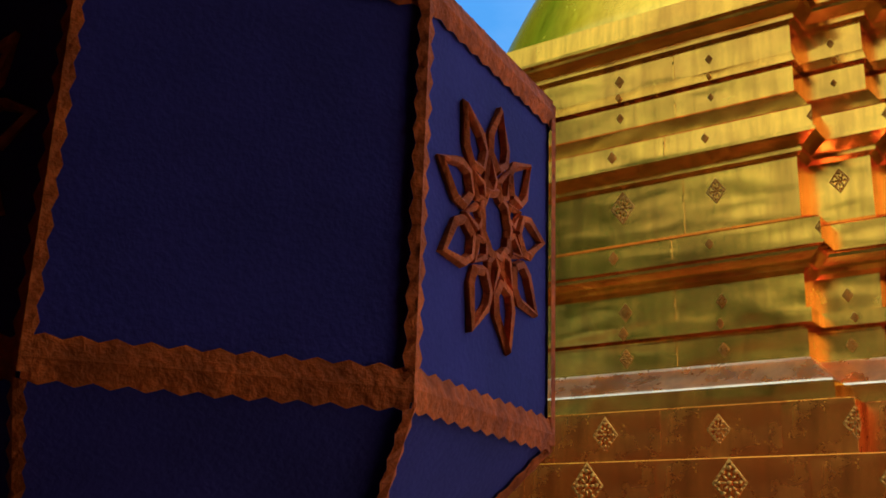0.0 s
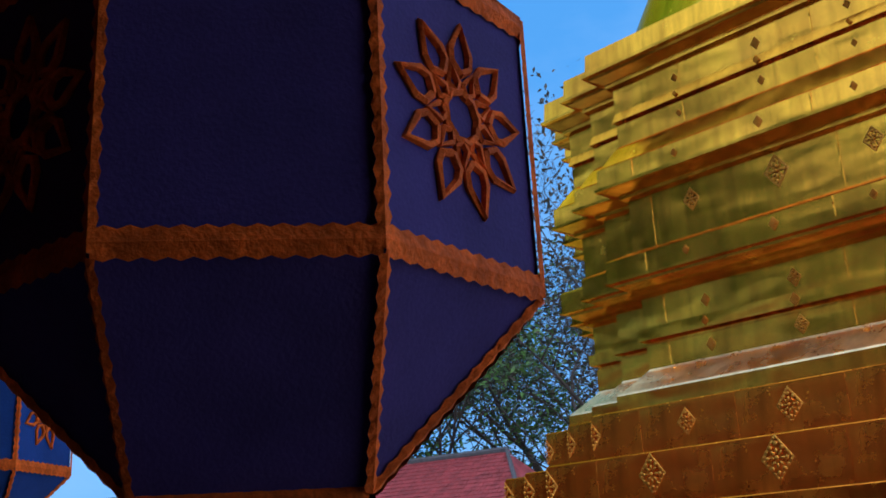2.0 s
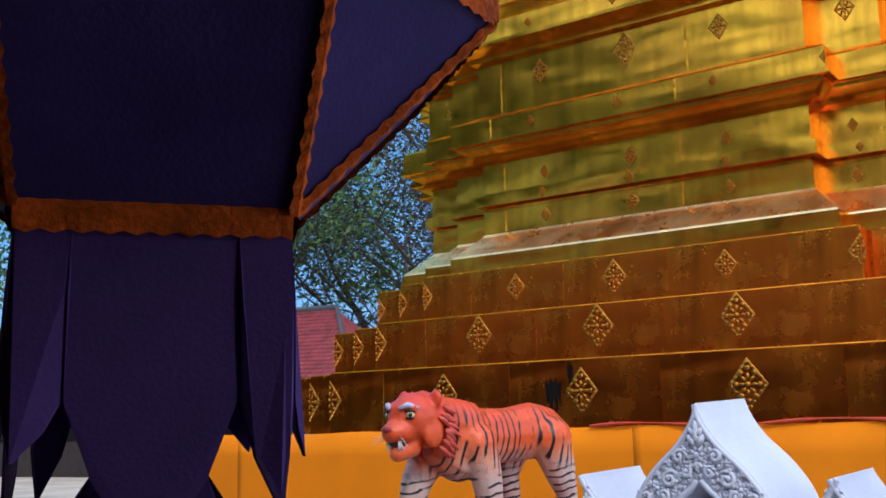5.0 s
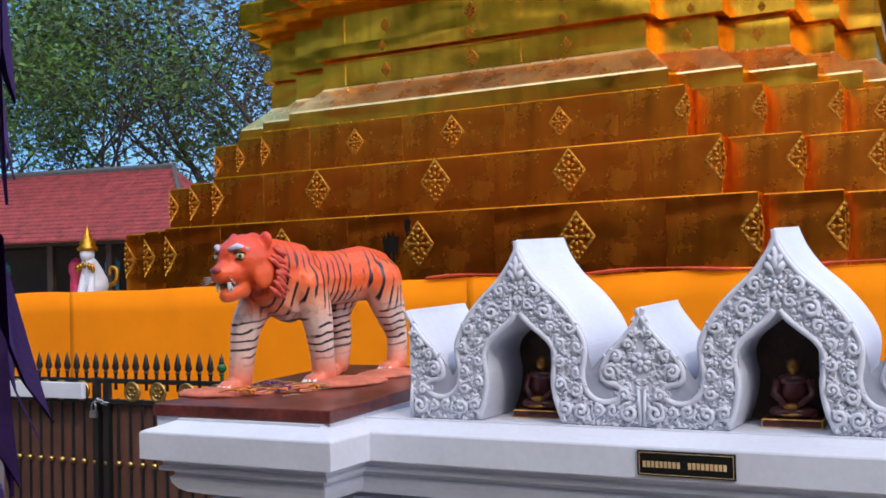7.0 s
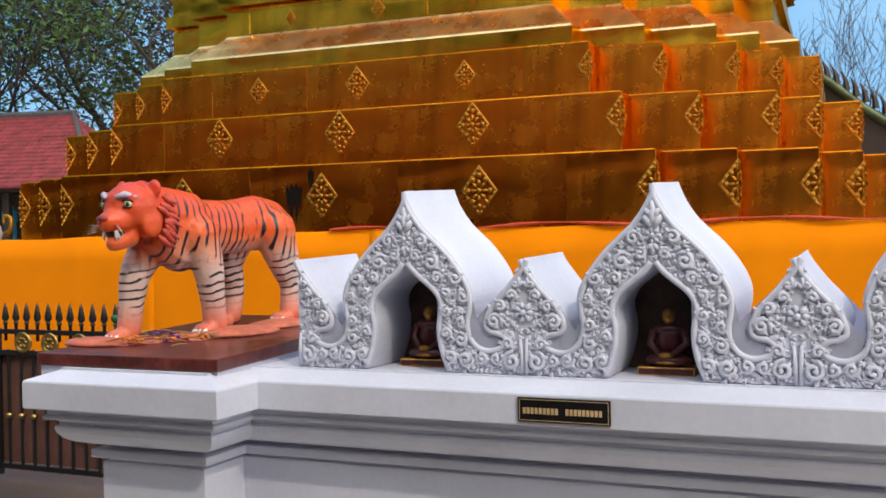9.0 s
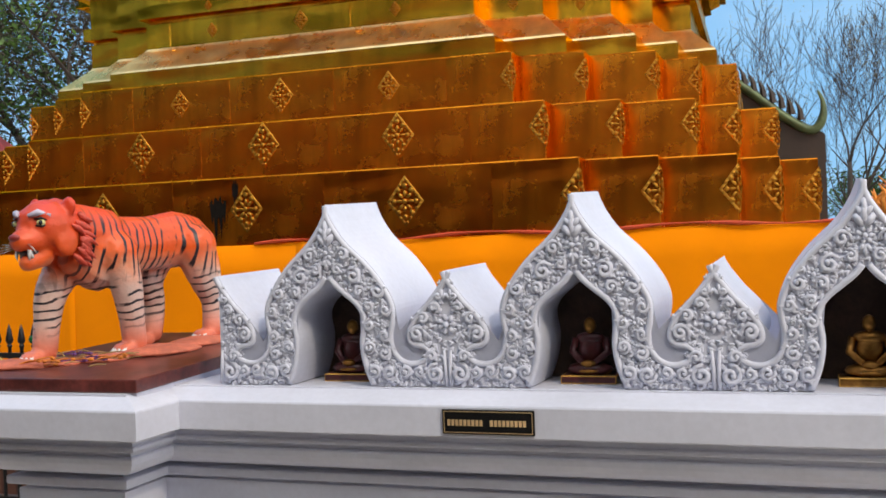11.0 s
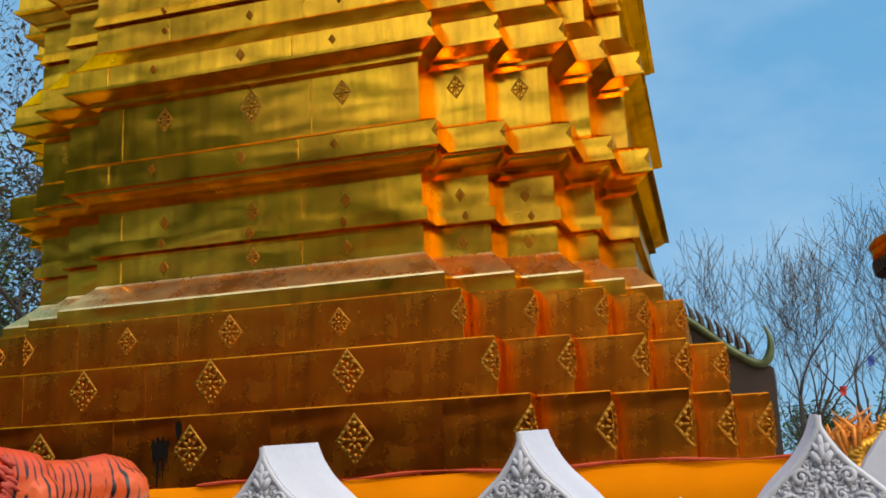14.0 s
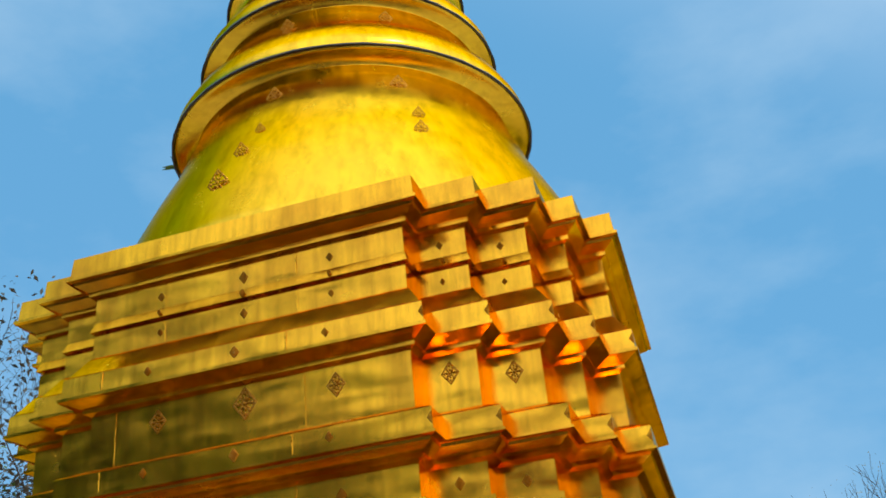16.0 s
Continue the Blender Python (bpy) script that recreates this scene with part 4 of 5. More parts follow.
revolve(bm, [(0.066, -0.012), (0.074, 0.0), (0.066, 0.012), (0.052, 0.012), (0.048, 0.004), (0.03, 0.006), (0.0005, 0.014)], 20, Matrix.Rotation(radians(90), 4, "X"))
for k in range(6):
    a = k * math.pi / 3
    blob(bm, (0.028 * math.cos(a), -0.008, 0.028 * math.sin(a)), (0.014, 0.008, 0.014), sub=1)
med = part("medallion", bm, M_BRASS, gate, "brass flower medallion", smooth=True)
med.matrix_local = pose(-5.28, -0.01, 0.93)
for x in (-6.40, -6.10, -5.95, -5.75, -5.05, -4.80, -4.55):
    share("medallion", med.data, pose(x, -0.01, 0.93), gate)
bm = bmesh.new()
box(bm, -6.6, -4.35, 0.03, 0.045, 0.12, 0.85)
part("back_panel", bm, M_PANEL, gate)
bm = bmesh.new()
for k in range(8):
    a = k * math.pi / 4
    tube(bm, [(-4.78, 0, 0.30), (-4.78 + 0.05 * math.cos(a), 0.05 * math.sin(a), 0.40), (-4.78 + 0.05 * math.cos(a), 0.05 * math.sin(a), 0.46), (-4.78, 0, 0.56)], 0.006, 5)
part("basket_twist", bm, M_BLACK, gate)
bm = bmesh.new()
box(bm, -6.8, -5.66, -0.10, -0.06, 0.88, 0.99, 0.005)
part("sign_board", bm, M_WHITE, gate, "white board on the gate")
M_STEEL = plain("steel", (0.5, 0.5, 0.52), 0.3, 1.0)
lock = thing("padlock", pose(-5.60, FENCE_Y - 0.05, 0.80), "steel padlock and chain on the gate", "padlock")
bm = bmesh.new()
box(bm, -0.03, 0.03, -0.012, 0.012, -0.05, 0.0, 0.005)
part("case", bm, M_STEEL, lock)
bm = bmesh.new()
tube(bm, [(-0.02, 0, 0.0), (-0.02, 0, 0.035), (-0.01, 0, 0.05), (0.01, 0, 0.05), (0.02, 0, 0.035), (0.02, 0, 0)], 0.006, 8)
for k in range(7):
    revolve(bm, [(0.010, -0.005), (0.016, 0), (0.010, 0.005)], 8, pose(0.02 + 0.018 * k, 0, 0.06 + 0.012 * math.sin(k), 90 * (k % 2), 0, 30))
part("shackle", bm, M_STEEL, lock)

# ---- lion figure on the plinth corner ----
bm = bmesh.new()
chain(bm, [(0, 0, 0.12), (0, -0.05, 0.28), (0, -0.12, 0.42)], [0.20, 0.15, 0.11])
blob(bm, (0, -0.16, 0.55), (0.10, 0.11, 0.12))
chain(bm, [(-0.08, -0.2, 0.0), (-0.07, -0.16, 0.2), (-0.06, -0.1, 0.34)], [0.06, 0.05, 0.06])
chain(bm, [(0.08, -0.2, 0.0), (0.07, -0.16, 0.2), (0.06, -0.1, 0.34)], [0.06, 0.05, 0.06])
nw = len(bm.faces)
revolve(bm, [(0.13, 0.60), (0.15, 0.64), (0.10, 0.68), (0.11, 0.72), (0.06, 0.78), (0.02, 0.90), (0.003, 0.98)], 12, pose(0, -0.15, 0))
chain(bm, [(0.15, 0.1, 0.1), (0.28, 0.1, 0.16), (0.30, 0.1, 0.32), (0.20, 0.1, 0.36), (0.18, 0.1, 0.26)], [0.03, 0.035, 0.03, 0.025, 0.015])
for k in range(7):
    a = -0.6 + k * 0.2
    blob(bm, (0.13 * math.sin(a * 3), -0.16 - 0.06 * math.cos(a), 0.40 - 0.02 * abs(k - 3)), (0.035, 0.03, 0.06), sub=1)
me = bpy.data.meshes.new("lion_statue")
bm.to_mesh(me)
bm.free()
me.materials.append(M_WHITE)
me.materials.append(M_ORNAMENT)
for i, p in enumerate(me.polygons):
    p.material_index, p.use_smooth = int(i >= nw), True
lion = new("lion_statue", me)
lion.matrix_world = pose(-10.55, 9.7, 1.60, 0, 0, 10) @ Matrix.Scale(0.92, 4)
tagged(lion, "white guardian lion statue with gold crown and mane on the plinth", "statue")

# ---- red-tiled building ----
house = thing("tiled_pavilion", pose(-27.6, 26.0, 0, 0, 0, 12), "open pavilion with a red tiled hipped roof", "building")
bm = bmesh.new()
box(bm, -32, 3.0, 2.4, 2.6, 0, 3.4)
box(bm, -32, 3.4, 0.2, 5.2, 3.30, 3.42)
part("wall", bm, M_TIMBER, house)
for x in (-28, -24, -20, -16, -12, -7, -4.6, -2.2, 0.2, 2.6):
    bm = bmesh.new()
    box(bm, x - 0.12, x + 0.12, 0.5, 0.74, 0, 3.3, 0.02)
    part("post", bm, M_TIMBER, house)
verts, faces = [], []
EAVE_Z, RIDGE_Z, RUN = 3.42, 6.15, 3.2
slope = (RIDGE_Z - EAVE_Z) / RUN
for r in range(18):
    t0, t1 = r / 18, (r + 1.25) / 18
    x_end = 3.8 - 2.4 * t0
    k = 0
    x = -32.0
    while x < x_end:
        w = 0.20
        y0, y1 = -0.3 + RUN * t0, -0.3 + RUN * t1
        z0, z1 = EAVE_Z + slope * RUN * t0 + 0.05, EAVE_Z + slope * RUN * t1
        o = len(verts)
        j = rng.uniform(-0.008, 0.008)
        x0, x1 = x + 0.008, min(x + w - 0.008, x_end)
        verts += [(x0, y0, z0 + j), (x1, y0, z0 + j), (x1, y1, z1), (x0, y1, z1), (x0, y0, z0 - 0.05 + j), (x1, y0, z0 - 0.05 + j)]
        faces += [(o, o + 1, o + 2, o + 3), (o + 4, o + 5, o + 1, o), (o + 1, o + 5, o + 2), (o + 4, o, o + 3)]
        x += w
me = bpy.data.meshes.new("roof_tiles")
me.from_pydata(verts, [], faces)
me.materials.append(M_TILE)
ob = share("roof_tiles", me, Matrix(), house)
ob["kind"] = "stuff"
bm = bmesh.new()
loft(bm, [[Vector(p) for p in ((-32, -0.3, 3.40), (3.8, -0.3, 3.40), (3.8, 6.1, 3.40), (-32, 6.1, 3.40))], [Vector(p) for p in ((-32, 2.88, 6.12), (1.4, 2.88, 6.12), (1.4, 2.92, 6.12), (-32, 2.92, 6.12))]])
part("roof", bm, M_TILE, house)
bm = bmesh.new()
tube(bm, [(-32, 2.9, 6.2), (1.4, 2.9, 6.2), (3.85, -0.35, 3.5)], 0.12, 6)
part("ridge", bm, plain("grey_ridge", (0.10, 0.10, 0.11), 0.8), house)
for x, c, nm in ((1.55, (0.02, 0.55, 0.06), "green"), (0.0, (0.03, 0.25, 0.42), "blue"), (-1.5, (0.65, 0.05, 0.15), "pink"), (-4.6, (0.05, 0.35, 0.30), "teal")):
    bm = bmesh.new()
    revolve(bm, [(0.01, 0), (0.2, 0.02), (0.22, 0.5), (0.2, 0.9), (0.26, 1.0), (0.26, 1.3), (0.12, 1.5), (0.01, 1.55)], 14)
    ob = part("paper_lantern", bm, plain(nm + "_paper", c, 0.6), None, smooth=True)
    ob.matrix_world = pose(-27.8 + x * 0.98, 27.0 + x * 0.2, 1.35)
    tagged(ob, nm + " paper lantern hanging in the open pavilion", "lantern", "paper lanterns in the pavilion")
bm = bmesh.new()
box(bm, -32, 3, 0.3, 2.4, 0, 1.35)
part("platform", bm, M_TIMBER, house)

# ---- stair roof with serpent finial ----
M_SERPENT = plain("dull_green_gilt", (0.10, 0.14, 0.06), 0.45, 0.3, 0.5, 4)
stair = thing("stair_roof", pose(0, 20, 0), "dark stair roof with serpent ridge and flame spikes", "roof")
bm = bmesh.new()
loft(bm, [[Vector(p) for p in ((-2.6, 0, 0), (0.35, 0, 0), (0.35, 0, 3.35), (-2.6, 0, 5.3))], [Vector(p) for p in ((-2.6, 4, 0), (0.35, 4, 0), (0.35, 4, 3.35), (-2.6, 4, 5.3))]])
part("roof_body", bm, M_TIMBER, stair)
bm = bmesh.new()
line = spline([(-2.6, -0.05, 5.35), (-1.2, -0.05, 4.42), (-0.4, -0.05, 3.75), (0.05, -0.05, 3.45), (0.24, -0.05, 3.50), (0.33, -0.05, 3.72), (0.32, -0.05, 3.95), (0.24, -0.05, 4.15)], 5)
tube(bm, [tuple(p) for p in line], [0.085] * (len(line) - 14) + [0.085 - 0.0055 * k for k in range(14)], 8)
part("serpent", bm, M_SERPENT, stair, smooth=True)
for k in range(15):
    t = k / 14
    x, z = -2.3 + 2.25 * t, 5.25 - 1.62 * t
    bm = bmesh.new()
    tube(bm, [(x, -0.05, z), (x - 0.02, -0.05, z + 0.18), (x - 0.10, -0.05, z + 0.36)], [0.07, 0.045, 0.004], 5)
    part("flame_spike", bm, M_TIMBER, stair)

# ---- gilded flame crest, white finial and umbrella beyond the wall ----
M_FLAME = plain("red_gilding", (0.80, 0.26, 0.03), 0.45, 0.3, 0.4, 20)
crest = thing("flame_crest", pose(0.52, 6.5, 0), "gilded flame crest on a white post beyond the wall", "ornament")
bm = bmesh.new()
box(bm, -0.16, 0.16, -0.16, 0.16, 0, 1.55, 0.01)
part("post", bm, M_WHITE, crest)
rr = random.Random(9)
for k in range(30):
    bm = bmesh.new()
    x0 = rr.uniform(-0.13, 0.20)
    ln, lean = rr.uniform(0.10, 0.22), rr.uniform(-0.16, 0.22)
    z0 = 1.62 + rr.uniform(0, 0.16)
    tube(bm, [(x0 * 0.6, rr.uniform(-0.05, 0.05), z0 - 0.08), (x0, 0, z0 + ln * 0.3), (x0 + lean * 0.4, 0, z0 + ln * 0.6), (x0 + lean, 0, z0 + ln)], [0.022, 0.020, 0.013, 0.002], 6)
    part("flame", bm, M_FLAME, crest, smooth=True)
bm = bmesh.new()
chain(bm, [(0, 0, 1.5), (0.02, 0, 1.66), (0.14, 0, 1.74), (0.20, 0, 1.86)], [0.09, 0.07, 0.04, 0.02])
part("core", bm, M_ORNAMENT, crest, smooth=True)
post = thing("finial_post", pose(0.66, 6.0, 0), "white stucco post with a leaf-shaped finial", "post")
bm = bmesh.new()
loft(bm, [[Vector((s * 0.16, y, z)) for s, y in ((-1, -0.1), (1, -0.1), (1, 0.1), (-1, 0.1))] for z in (0, 1.40)] + [[Vector((s * 0.20, y, 1.48)) for s, y in ((-1, -0.1), (1, -0.1), (1, 0.1), (-1, 0.1))], [Vector((s * 0.12, y, 1.62)) for s, y in ((-1, -0.1), (1, -0.1), (1, 0.1), (-1, 0.1))], [Vector((s * 0.01, y, 1.77)) for s, y in ((-1, -0.1), (1, -0.1), (1, 0.1), (-1, 0.1))]])
part("shaft", bm, M_WHITE, post)
parasol = thing("parasol", pose(1.85, 9.0, 0), "tall gold ceremonial parasol with a dark fringe", "parasol")
bm = bmesh.new()
revolve(bm, [(0.80, 3.30), (0.82, 3.34), (0.80, 3.38), (0.45, 3.50), (0.05, 3.62), (0.01, 3.75)], 32)
part("canopy", bm, M_ORNAMENT, parasol, smooth=True)
bm = bmesh.new()
revolve(bm, [(0.80, 3.20), (0.805, 3.34), (0.78, 3.34), (0.775, 3.20)], 32)
part("valance", bm, M_ORNAMENT, parasol, smooth=True)
bm = bmesh.new()
for k in range(80):
    a = 2 * math.pi * k / 80
    tube(bm, [(0.79 * math.cos(a), 0.79 * math.sin(a), 3.21), (0.79 * math.cos(a), 0.79 * math.sin(a), 3.12)], [0.028, 0.012], 4)
part("fringe", bm, M_TIMBER, parasol)
bm = bmesh.new()
tube(bm, [(0, 0, 0), (0, 0, 3.6)], 0.03, 8)
part("pole", bm, M_ORNAMENT, parasol)
# string of small flags between two poles
line_of_flags = thing("flag_line", pose(0, 16, 0), "coloured cloth flags on a string between two poles", "flags")
FLAG_CLOTH = [plain("flag_cloth", c, 0.7) for c in ((0.7, 0.05, 0.04), (0.05, 0.12, 0.6), (0.8, 0.5, 0.03), (0.05, 0.4, 0.1))]
for k in range(9):
    bm = bmesh.new()
    x, z = 1.2 + 0.42 * k, 3.0 + 0.26 * k - 0.02 * (k - 4) ** 2
    loft(bm, [[Vector((x + a, b, z)) for a, b in ((-0.05, 0), (0.05, 0), (0.05, 0.01), (-0.05, 0.01))], [Vector((x + a, b, z - 0.06)) for a, b in ((-0.04, 0.03), (0.04, 0.01), (0.04, 0.02), (-0.04, 0.04))], [Vector((x + a, b, z - 0.13)) for a, b in ((-0.045, 0.02), (0.035, 0.04), (0.035, 0.05), (-0.045, 0.03))]])
    part("flag", bm, FLAG_CLOTH[k % 4], line_of_flags)
bm = bmesh.new()
tube(bm, [(1.2 + 0.42 * k, 0, 3.0 + 0.26 * k - 0.02 * (k - 4) ** 2) for k in range(-1, 10)], 0.01, 4)
part("string", bm, M_TIMBER, line_of_flags)
for x, z in ((0.78, 2.3), (4.98, 4.9)):
    bm = bmesh.new()
    tube(bm, [(x, 0, 0), (x, 0, z)], 0.025, 6)
    part("pole", bm, M_TIMBER, line_of_flags)

# ---- trees ----
def branches(rr, height, spread, levels, first=0.35, kids=3, upright=0.6, least=0.0):
    """Tapered limbs from the ground up; returns the mesh and the twig ends."""
    bm = bmesh.new()
    tips = []

    def grow(p, d, ln, r, lev):
        pts, rad = [p], [r]
        q, dd = p.copy(), d.copy()
        n = 4 if lev < 2 else 3
        for i in range(n):
            dd = (dd + Vector((rr.gauss(0, 0.13), rr.gauss(0, 0.13), rr.gauss(0.03, 0.10)))).normalized()
            q = q + dd * ln / n
            pts.append(q.copy())
            rad.append(r * (1 - 0.55 * (i + 1) / n))
        rad = [max(v, least) for v in rad]
        tube(bm, [tuple(v) for v in pts], rad, 7 if lev == 0 else 5 if lev < 3 else 3)
        if lev >= levels - 2:
            tips.append((q.copy(), dd.copy()))
        if lev == levels - 1:
            return
        for k in range(kids + (1 if lev == 0 else 0)):
            t = 1.0 if k == 0 else rr.uniform(first, 1.0)
            i = min(int(t * n), n - 1)
            s = pts[i].lerp(pts[i + 1], t * n - i)
            a = rr.uniform(0, 2 * math.pi)
            side = Vector((math.cos(a), math.sin(a), 0))
            nd = (dd * upright + side * spread * (0.35 if k == 0 else 1.0) + Vector((0, 0, 0.25))).normalized()
            grow(s, nd, ln * rr.uniform(0.58, 0.80), rad[min(i + 1, n)] * rr.uniform(0.6, 0.8), lev + 1)

    grow(Vector((0, 0, -0.1)), Vector((rr.gauss(0, 0.05), rr.gauss(0, 0.05), 1)).normalized(), height * 0.36, height * 0.016, 0)
    return bm, tips


def crown(tips, rr, per, size, reach, mat, parent):
    verts, faces = [], []
    for p, d in tips:
        for _ in range(per):
            c = p + Vector((rr.gauss(0, reach), rr.gauss(0, reach), rr.gauss(0, reach * 0.8)))
            u = Vector((rr.gauss(0, 1), rr.gauss(0, 1), rr.gauss(0, 0.6))).normalized()
            v = u.orthogonal().normalized()
            s = size * rr.uniform(0.6, 1.3)
            o = len(verts)
            verts += [tuple(c - u * s), tuple(c - v * s * 0.4 + Vector((0, 0, s * 0.12))), tuple(c + u * s), tuple(c + v * s * 0.4 + Vector((0, 0, s * 0.12)))]
            faces += [(o, o + 1, o + 2), (o, o + 2, o + 3)]
    me = bpy.data.meshes.new("crown")
    me.from_pydata(verts, [], faces)
    me.materials.append(mat)
    return share("crown", me, Matrix(), parent)


def tree(name, seed, height, spread, levels, kids, leaf, per, size, reach, label, upright=0.6, least=0.008):
    rr = random.Random(seed)
    ob = thing(name, Matrix(), label, "tree", "trees round the court")
    bm, tips = branches(rr, height, spread, levels, 0.35, kids, upright, least)
    part("trunk", bm, M_BARK, ob, smooth=True)
    if leaf:
        crown(tips, rr, per, size, reach, leaf, ob)
    return ob


def plant(src, spots):
    for k, (x, y, rz, s) in enumerate(spots):
        m = pose(x, y, 0, 0, 0, rz) @ Matrix.Scale(s, 4)
        if k == 0:
            src.matrix_world = m
        else:
            c = copy_thing(src, Matrix())
            c.matrix_world = m


green = tree("leafy_tree", 21, 17, 0.75, 6, 3, M_LEAF, 15, 0.15, 0.8, "tall tree with bright green leaves and open gaps")
plant(green, [(-33, 31, 0, 1.0), (-39, 34, 70, 1.1), (-37, 38, 220, 1.15), (-44, 30, 20, 1.1), (-48, 38, 110, 1.2)])
dry = tree("half_bare_tree", 22, 20, 0.8, 6, 3, M_LEAF_DRY, 6, 0.13, 0.8, "tall half-bare tree with brown leaves")
plant(dry, [(-26, 31, 0, 1.0), (-30, 36, 100, 1.15), (-22.5, 34, 200, 1.0), (-35, 42, 300, 1.2), (-25, 44, 40, 1.2), (-19, 40, 150, 1.1), (-31, 46, 10, 1.3), (-21, 46, 250, 1.25), (-40, 46, 80, 1.3), (-28, 52, 160, 1.4), (-36, 54, 200, 1.4)])
bare = tree("bare_tree", 23, 14.5, 0.62, 6, 3, M_LEAF_PALE, 2, 0.045, 0.3, "bare tree with thin twigs and pale buds", 0.85, 0.010)
plant(bare, [(-1.4, 40, 0, 0.78), (1.2, 43, 80, 0.84), (3.8, 40, 150, 0.72), (6.6, 41, 230, 0.86), (9.4, 38, 300, 0.82), (-4.5, 46, 20, 0.8), (12.5, 42, 120, 0.95), (4.6, 46, 60, 0.66), (8.0, 45, 10, 0.72), (10.8, 46, 200, 0.78), (2.2, 47, 270, 0.62), (14.5, 44, 330, 0.9)])
low_tree = tree("low_leafy_tree", 24, 7, 0.8, 5, 3, M_LEAF, 30, 0.14, 0.6, "low dark leafy tree at the court's edge")
plant(low_tree, [(-20.5, 33, 0, 0.9), (-24, 35, 50, 0.9), (6.5, 46, 0, 0.9), (10, 48, 100, 1.0), (2.5, 50, 200, 0.7), (-29, 40, 90, 1.0)])
# unseen trees, added so that the gilding mirrors something dark
big = tree("reflection_tree", 25, 15, 0.8, 6, 3, M_LEAF, 16, 0.24, 0.8, "dense tree added out of view behind the hall to darken the gilding's reflections")
plant(big, [(-12, -16, 0, 0.9), (-20, -14, 90, 1.3), (-4, -17, 200, 0.95), (-28, -13, 140, 1.35), (-36, -13, 20, 1.4), (-44, -12, 250, 1.5), (-52, -6, 300, 1.1)])

# ---- hanging lanterns ----
LX, LY, LZ = -0.4678, -0.0401, 1.8483
R0 = 0.1400


def octagon(r, z, twist=0.0):
    return [Vector((r * math.cos(math.radians(45 * k + twist)), r * math.sin(math.radians(45 * k + twist)), z)) for k in range(8)]


def braid(bm, a, b, out, w=0.006, teeth=0.0045):
    """A trimming tape from a to b with a toothed edge, proud of the cloth."""
    d = (b - a)
    ln = d.length
    d.normalize()
    side = d.cross(out).normalized()
    n = max(int(ln / teeth), 2)
    lo, hi = [], []
    for k in range(n + 1):
        p = a + d * ln * k / n + out * 0.0012
        e = w + (0.0016 if k % 2 else 0.0)
        lo.append(bm.verts.new(p - side * e))
        hi.append(bm.verts.new(p + side * e))
    mid = [bm.verts.new((u.co + v.co) / 2 + out * 0.0016) for u, v in zip(lo, hi)]
    for k in range(n):
        bm.faces.new((lo[k], lo[k + 1], mid[k + 1], mid[k]))
        bm.faces.new((mid[k], mid[k + 1], hi[k + 1], hi[k]))


def square(r, z):
    """The four corners under the middles of the flowered faces."""
    return [Vector((r * math.cos(math.radians(90 * k + 22.5)), r * math.sin(math.radians(90 * k + 22.5)), z)) for k in range(4)]


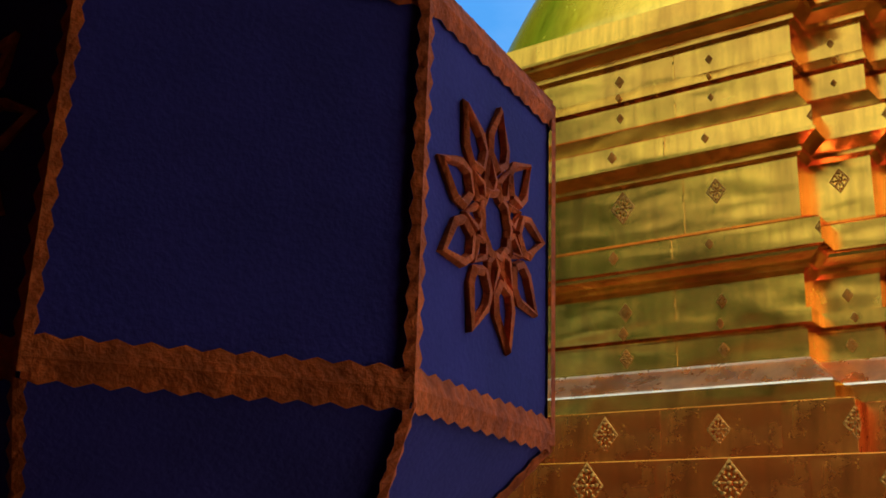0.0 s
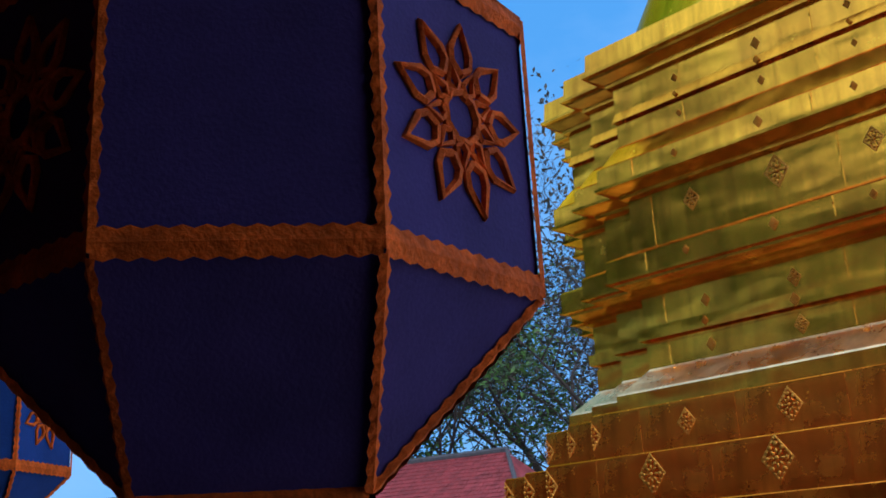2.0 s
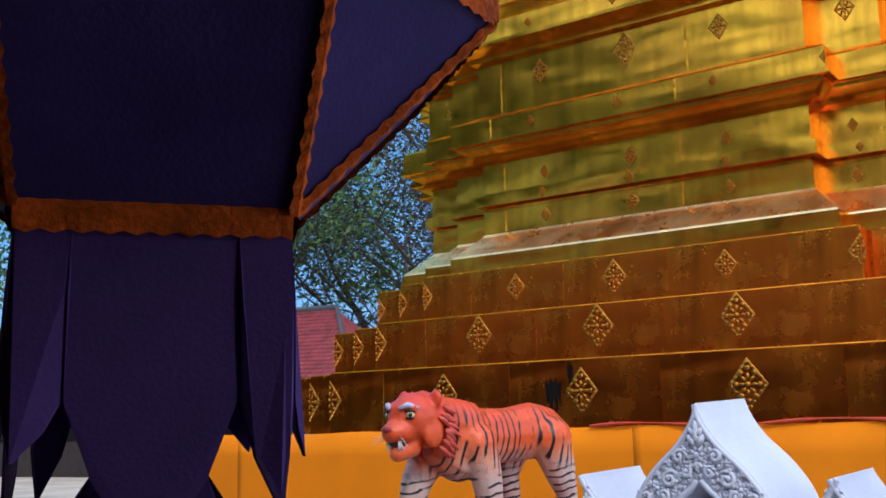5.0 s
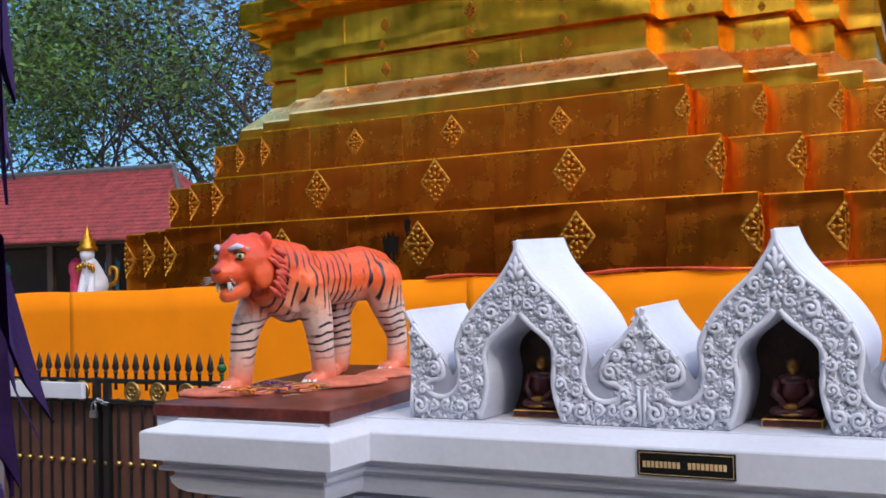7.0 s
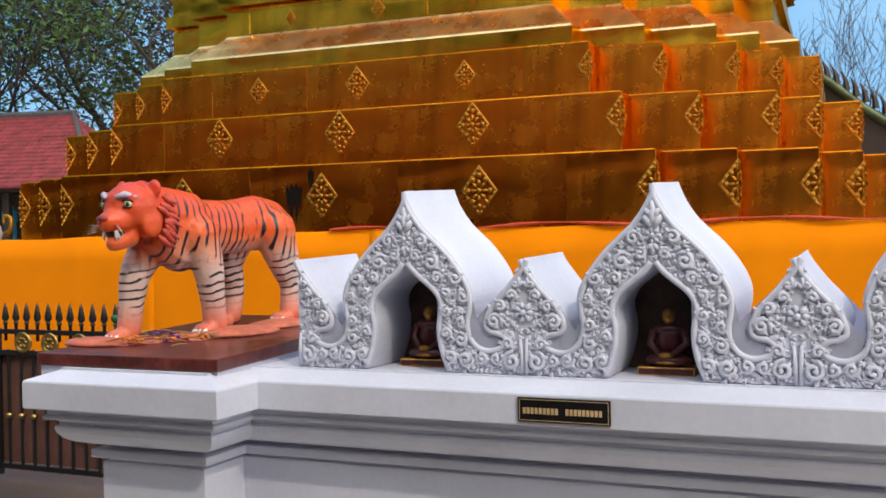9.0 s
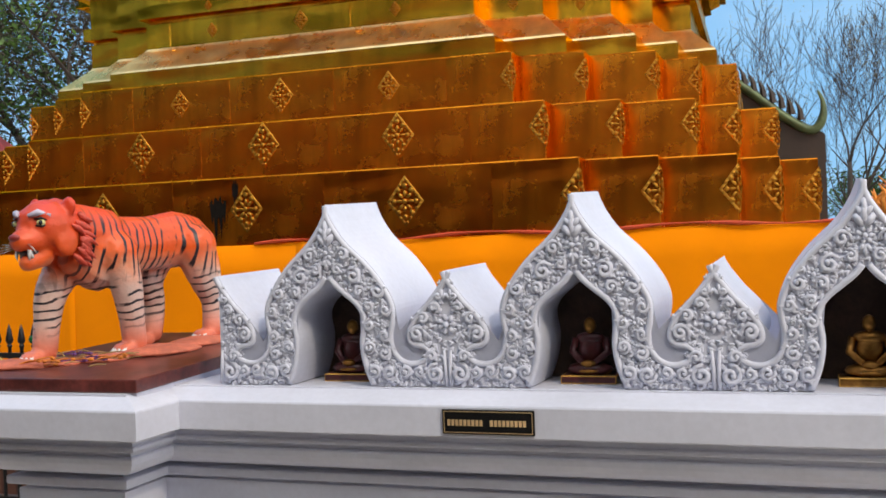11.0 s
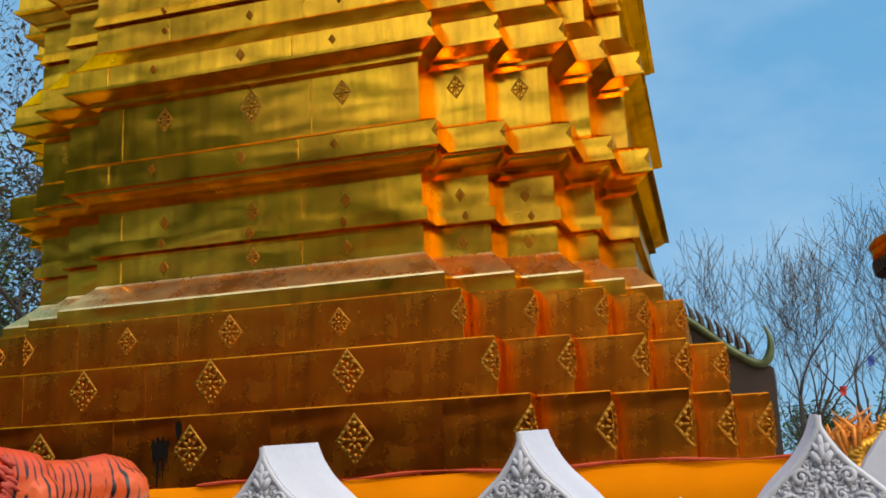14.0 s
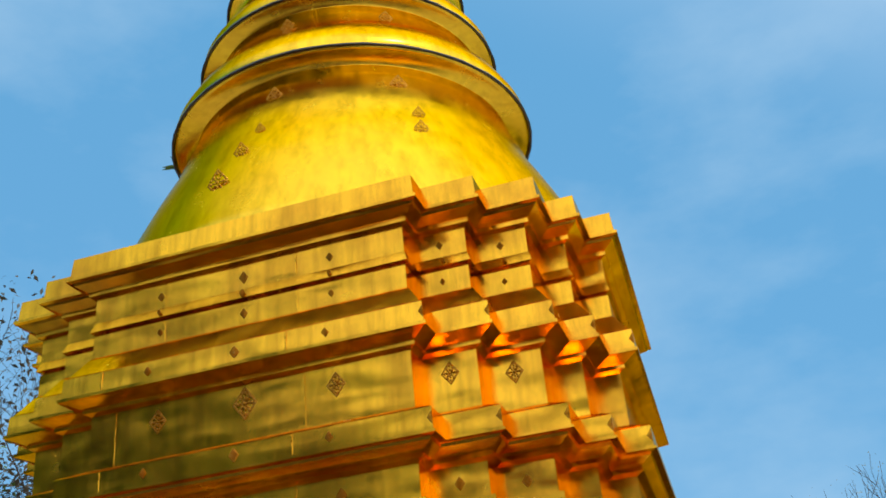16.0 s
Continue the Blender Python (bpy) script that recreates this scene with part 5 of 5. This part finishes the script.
def lantern_at(name, m, cloth_mat, label):
    lan = thing(name, m, label, "lantern", "lanterns under the eave")
    top, bot, low, neck, high = 0.141, 0.0, -0.082, 0.0695, 0.215
    wide, cap, foot = octagon(R0, bot), octagon(R0, top), square(neck, low)
    roof = square(neck, high)
    bm = bmesh.new()
    w, t, f, g = ([bm.verts.new(p) for p in ring] for ring in (wide, cap, foot, roof))
    for k in range(8):
        j = (k + 1) % 8
        bm.faces.new((w[k], w[j], t[j], t[k]))
        i = k // 2
        if k % 2 == 0:  # a flowered face ends in a triangle, the others in tapered panels
            bm.faces.new((f[i], w[j], w[k]))
            bm.faces.new((t[k], t[j], g[i]))
        else:
            bm.faces.new((f[i], f[(i + 1) % 4], w[j], w[k]))
            bm.faces.new((t[k], t[j], g[(i + 1) % 4], g[i]))
    bm.faces.new(f[::-1])
    bm.faces.new(g)
    shade = part("shade", bm, cloth_mat, lan)
    # flared collar over the roof
    bm = bmesh.new()
    loft(bm, [square(neck, high), square(0.125, high + 0.035), square(0.121, high + 0.037), square(neck - 0.004, high + 0.004)], cap=(False, False))
    part("collar", bm, cloth_mat, lan)

    def trim(name, a, b, width, lift=0.0):
        bm = bmesh.new()
        mid = (a + b) / 2
        d = (b - a).normalized()
        out = Vector((mid.x, mid.y, 0)).normalized()
        out = (out - d * out.dot(d)).normalized()
        up = Vector((0, 0, lift))
        braid(bm, a + up, b + up, out, width)
        part(name, bm, M_BRAID, shade)

    for k in range(8):
        j = (k + 1) % 8
        trim("rib_braid", wide[k], cap[k], 0.0022)
        trim("band_braid", wide[k], wide[j], 0.0056, 0.004)
        trim("band_braid", cap[k], cap[j], 0.0056, -0.004)
        trim("rib_braid", foot[k // 2], wide[k], 0.0022)
        trim("rib_braid", cap[k], roof[k // 2], 0.0022)
    for i in range(4):
        trim("neck_braid", foot[i], foot[(i + 1) % 4], 0.0058, -0.003)
    # pierced flower cut-outs on every second face
    bm = bmesh.new()
    pets = 9
    w = math.pi / pets

    def pt(r, a):
        return (0, r * math.cos(a), r * math.sin(a) * 1.05)

    for p in range(pets):
        a0 = 2 * math.pi * p / pets + 0.12
        tube(bm, [pt(0.020, a0), pt(0.025, a0 - w * 0.72), pt(0.031, a0 - w * 0.62), pt(0.043, a0), pt(0.031, a0 + w * 0.62), pt(0.025, a0 + w * 0.72), pt(0.020, a0)], 0.0021, 5)
        a1 = a0 + w
        tube(bm, [pt(0.011, a1), pt(0.0155, a1 - w * 0.7), pt(0.0235, a1), pt(0.0155, a1 + w * 0.7), pt(0.011, a1)], 0.0018, 5)
        tube(bm, [pt(0.011, a0 - w), pt(0.0118, a0), pt(0.011, a0 + w)], 0.0022, 5)
    flower = bpy.data.meshes.new("cut_flower")
    bm.to_mesh(flower)
    bm.free()
    flower.materials.append(M_BRAID)
    ap = R0 * math.cos(math.radians(22.5)) + 0.001
    for k in (0, 2, 4, 6):
        share("flower_medallion", flower, pose(0, 0, 0, 0, 0, 45 * k + 22.5) @ pose(ap, 0, 0.072), shade)
    # square neck and layers of pointed cloth tails, a broad one and two narrow ones to a side
    for layer, (z_top, z_bot, r_top, r_bot, cut) in enumerate(((-0.083, -0.192, 0.0685, 0.0715, 0.040), (-0.178, -0.312, 0.030, 0.073, 0.05), (-0.285, -0.430, 0.030, 0.075, 0.06))):
        hi, lo = square(r_top, 0), square(r_bot, 0)
        for k in range(4):
            for h, (e0, e1, tip_at, drop) in enumerate(((0.0, 0.2, 0.1, 0.02), (0.2, 0.8, 0.5, -0.015), (0.8, 1.0, 0.9, 0.0))):
                u, v = hi[k].lerp(hi[(k + 1) % 4], e0), hi[k].lerp(hi[(k + 1) % 4], e1)
                p, q = lo[k].lerp(lo[(k + 1) % 4], e0 + 0.008), lo[k].lerp(lo[(k + 1) % 4], e1 - 0.008)
                bend = 0.006 + 0.016 * abs(math.sin(3.1 * k + 1.7 * h + layer))
                tip = lo[k].lerp(lo[(k + 1) % 4], tip_at)
                tip = tip + tip.normalized() * (bend if h != 1 else 0.003)
                low, shoulder = z_bot + drop, z_bot + cut

                def lifted(a, z):
                    return Vector((a.x, a.y, z))

                half_p, half_q = p.lerp(tip, 0.35), q.lerp(tip, 0.35)
                hip = z_top - (0.045 if layer else 0.03)
                outer = [lifted(u, z_top), lifted(v, z_top), lifted(v.lerp(q, 0.95), hip), lifted(q, shoulder), lifted(half_q, (low + shoulder) / 2), lifted(tip, low), lifted(half_p, (low + shoulder) / 2), lifted(p, shoulder), lifted(u.lerp(p, 0.95), hip)]
                inner = [c - Vector((c.x, c.y, 0)).normalized() * 0.0012 for c in outer]
                bm = bmesh.new()
                loft(bm, [outer, inner])
                part("tail", bm, M_TAIL, lan)
    bm = bmesh.new()
    tube(bm, [(0, 0, 0.2), (0, 0, 1.30)], 0.0025, 5)
    part("cord", bm, M_TIMBER, lan)
    return lan


M_SHADE_BLUE = plain("blue_cloth", (0.02, 0.06, 0.25), 0.8, 0, 0.22, 25, 500, 0.35, 0.2, 0.001)
lantern_at("hanging_lantern", pose(LX, LY, LZ, 0, 0, -15), M_SHADE, "purple cloth lantern with copper braid hanging under the eave")
lantern_at("hanging_lantern", pose(-1.36, 0.13, 1.87, 0, 0, 10), M_SHADE_BLUE, "blue cloth lantern with copper braid hanging under the eave")

# ---- hall behind, out of view: shades the lanterns, darkens the gilding's reflections ----
hall = thing("hall", pose(0, 0, 0), "dark porch of the hall with a tiled roof, added out of view to shade and be reflected", "building")
# unseen dark floor, added to keep bounced light off the lanterns
bm = bmesh.new()
box(bm, -44, 2.2, -4.0, 0.9, -0.02, 0.012)
part("bounce_cut_floor", bm, plain("dark_floor", (0.07, 0.05, 0.045), 0.5, 0, 0.4, 1.5, 30), hall, "dark floor added unseen under the porch to cut light bounced on the lanterns")
bm = bmesh.new()
box(bm, -44, 2.2, -4.2, -4.0, 0, 4.9)
part("wall", bm, M_HALL, hall)
bm = bmesh.new()
loft(bm, [[Vector((x, y, z)) for y, z in ((0.3, 2.95), (0.3, 3.02), (-9, 7.40), (-9, 7.20))] for x in (-45, 2.6)])
part("roof", bm, M_HALL_TILE, hall)
# unseen wall, added to block the sky at right from the lanterns
bm = bmesh.new()
loft(bm, [[Vector((x, y, z)) for y, z in ((-8.98, 0), (0.05, 0), (0.05, 3.0), (-8.98, 7.15))] for x in (2.05, 2.2)])
part("light_block_wall", bm, M_HALL, hall)
bm = bmesh.new()
box(bm, -45, 2.2, -9.2, -9.0, 0, 7.2)
part("rear_wall", bm, M_HALL, hall)
for x in (-9, -5.2, 2.12):
    bm = bmesh.new()
    tube(bm, [(x, 0.2, 0), (x, 0.2, 2.99)], 0.14, 12)
    part("post", bm, M_HALL, hall)
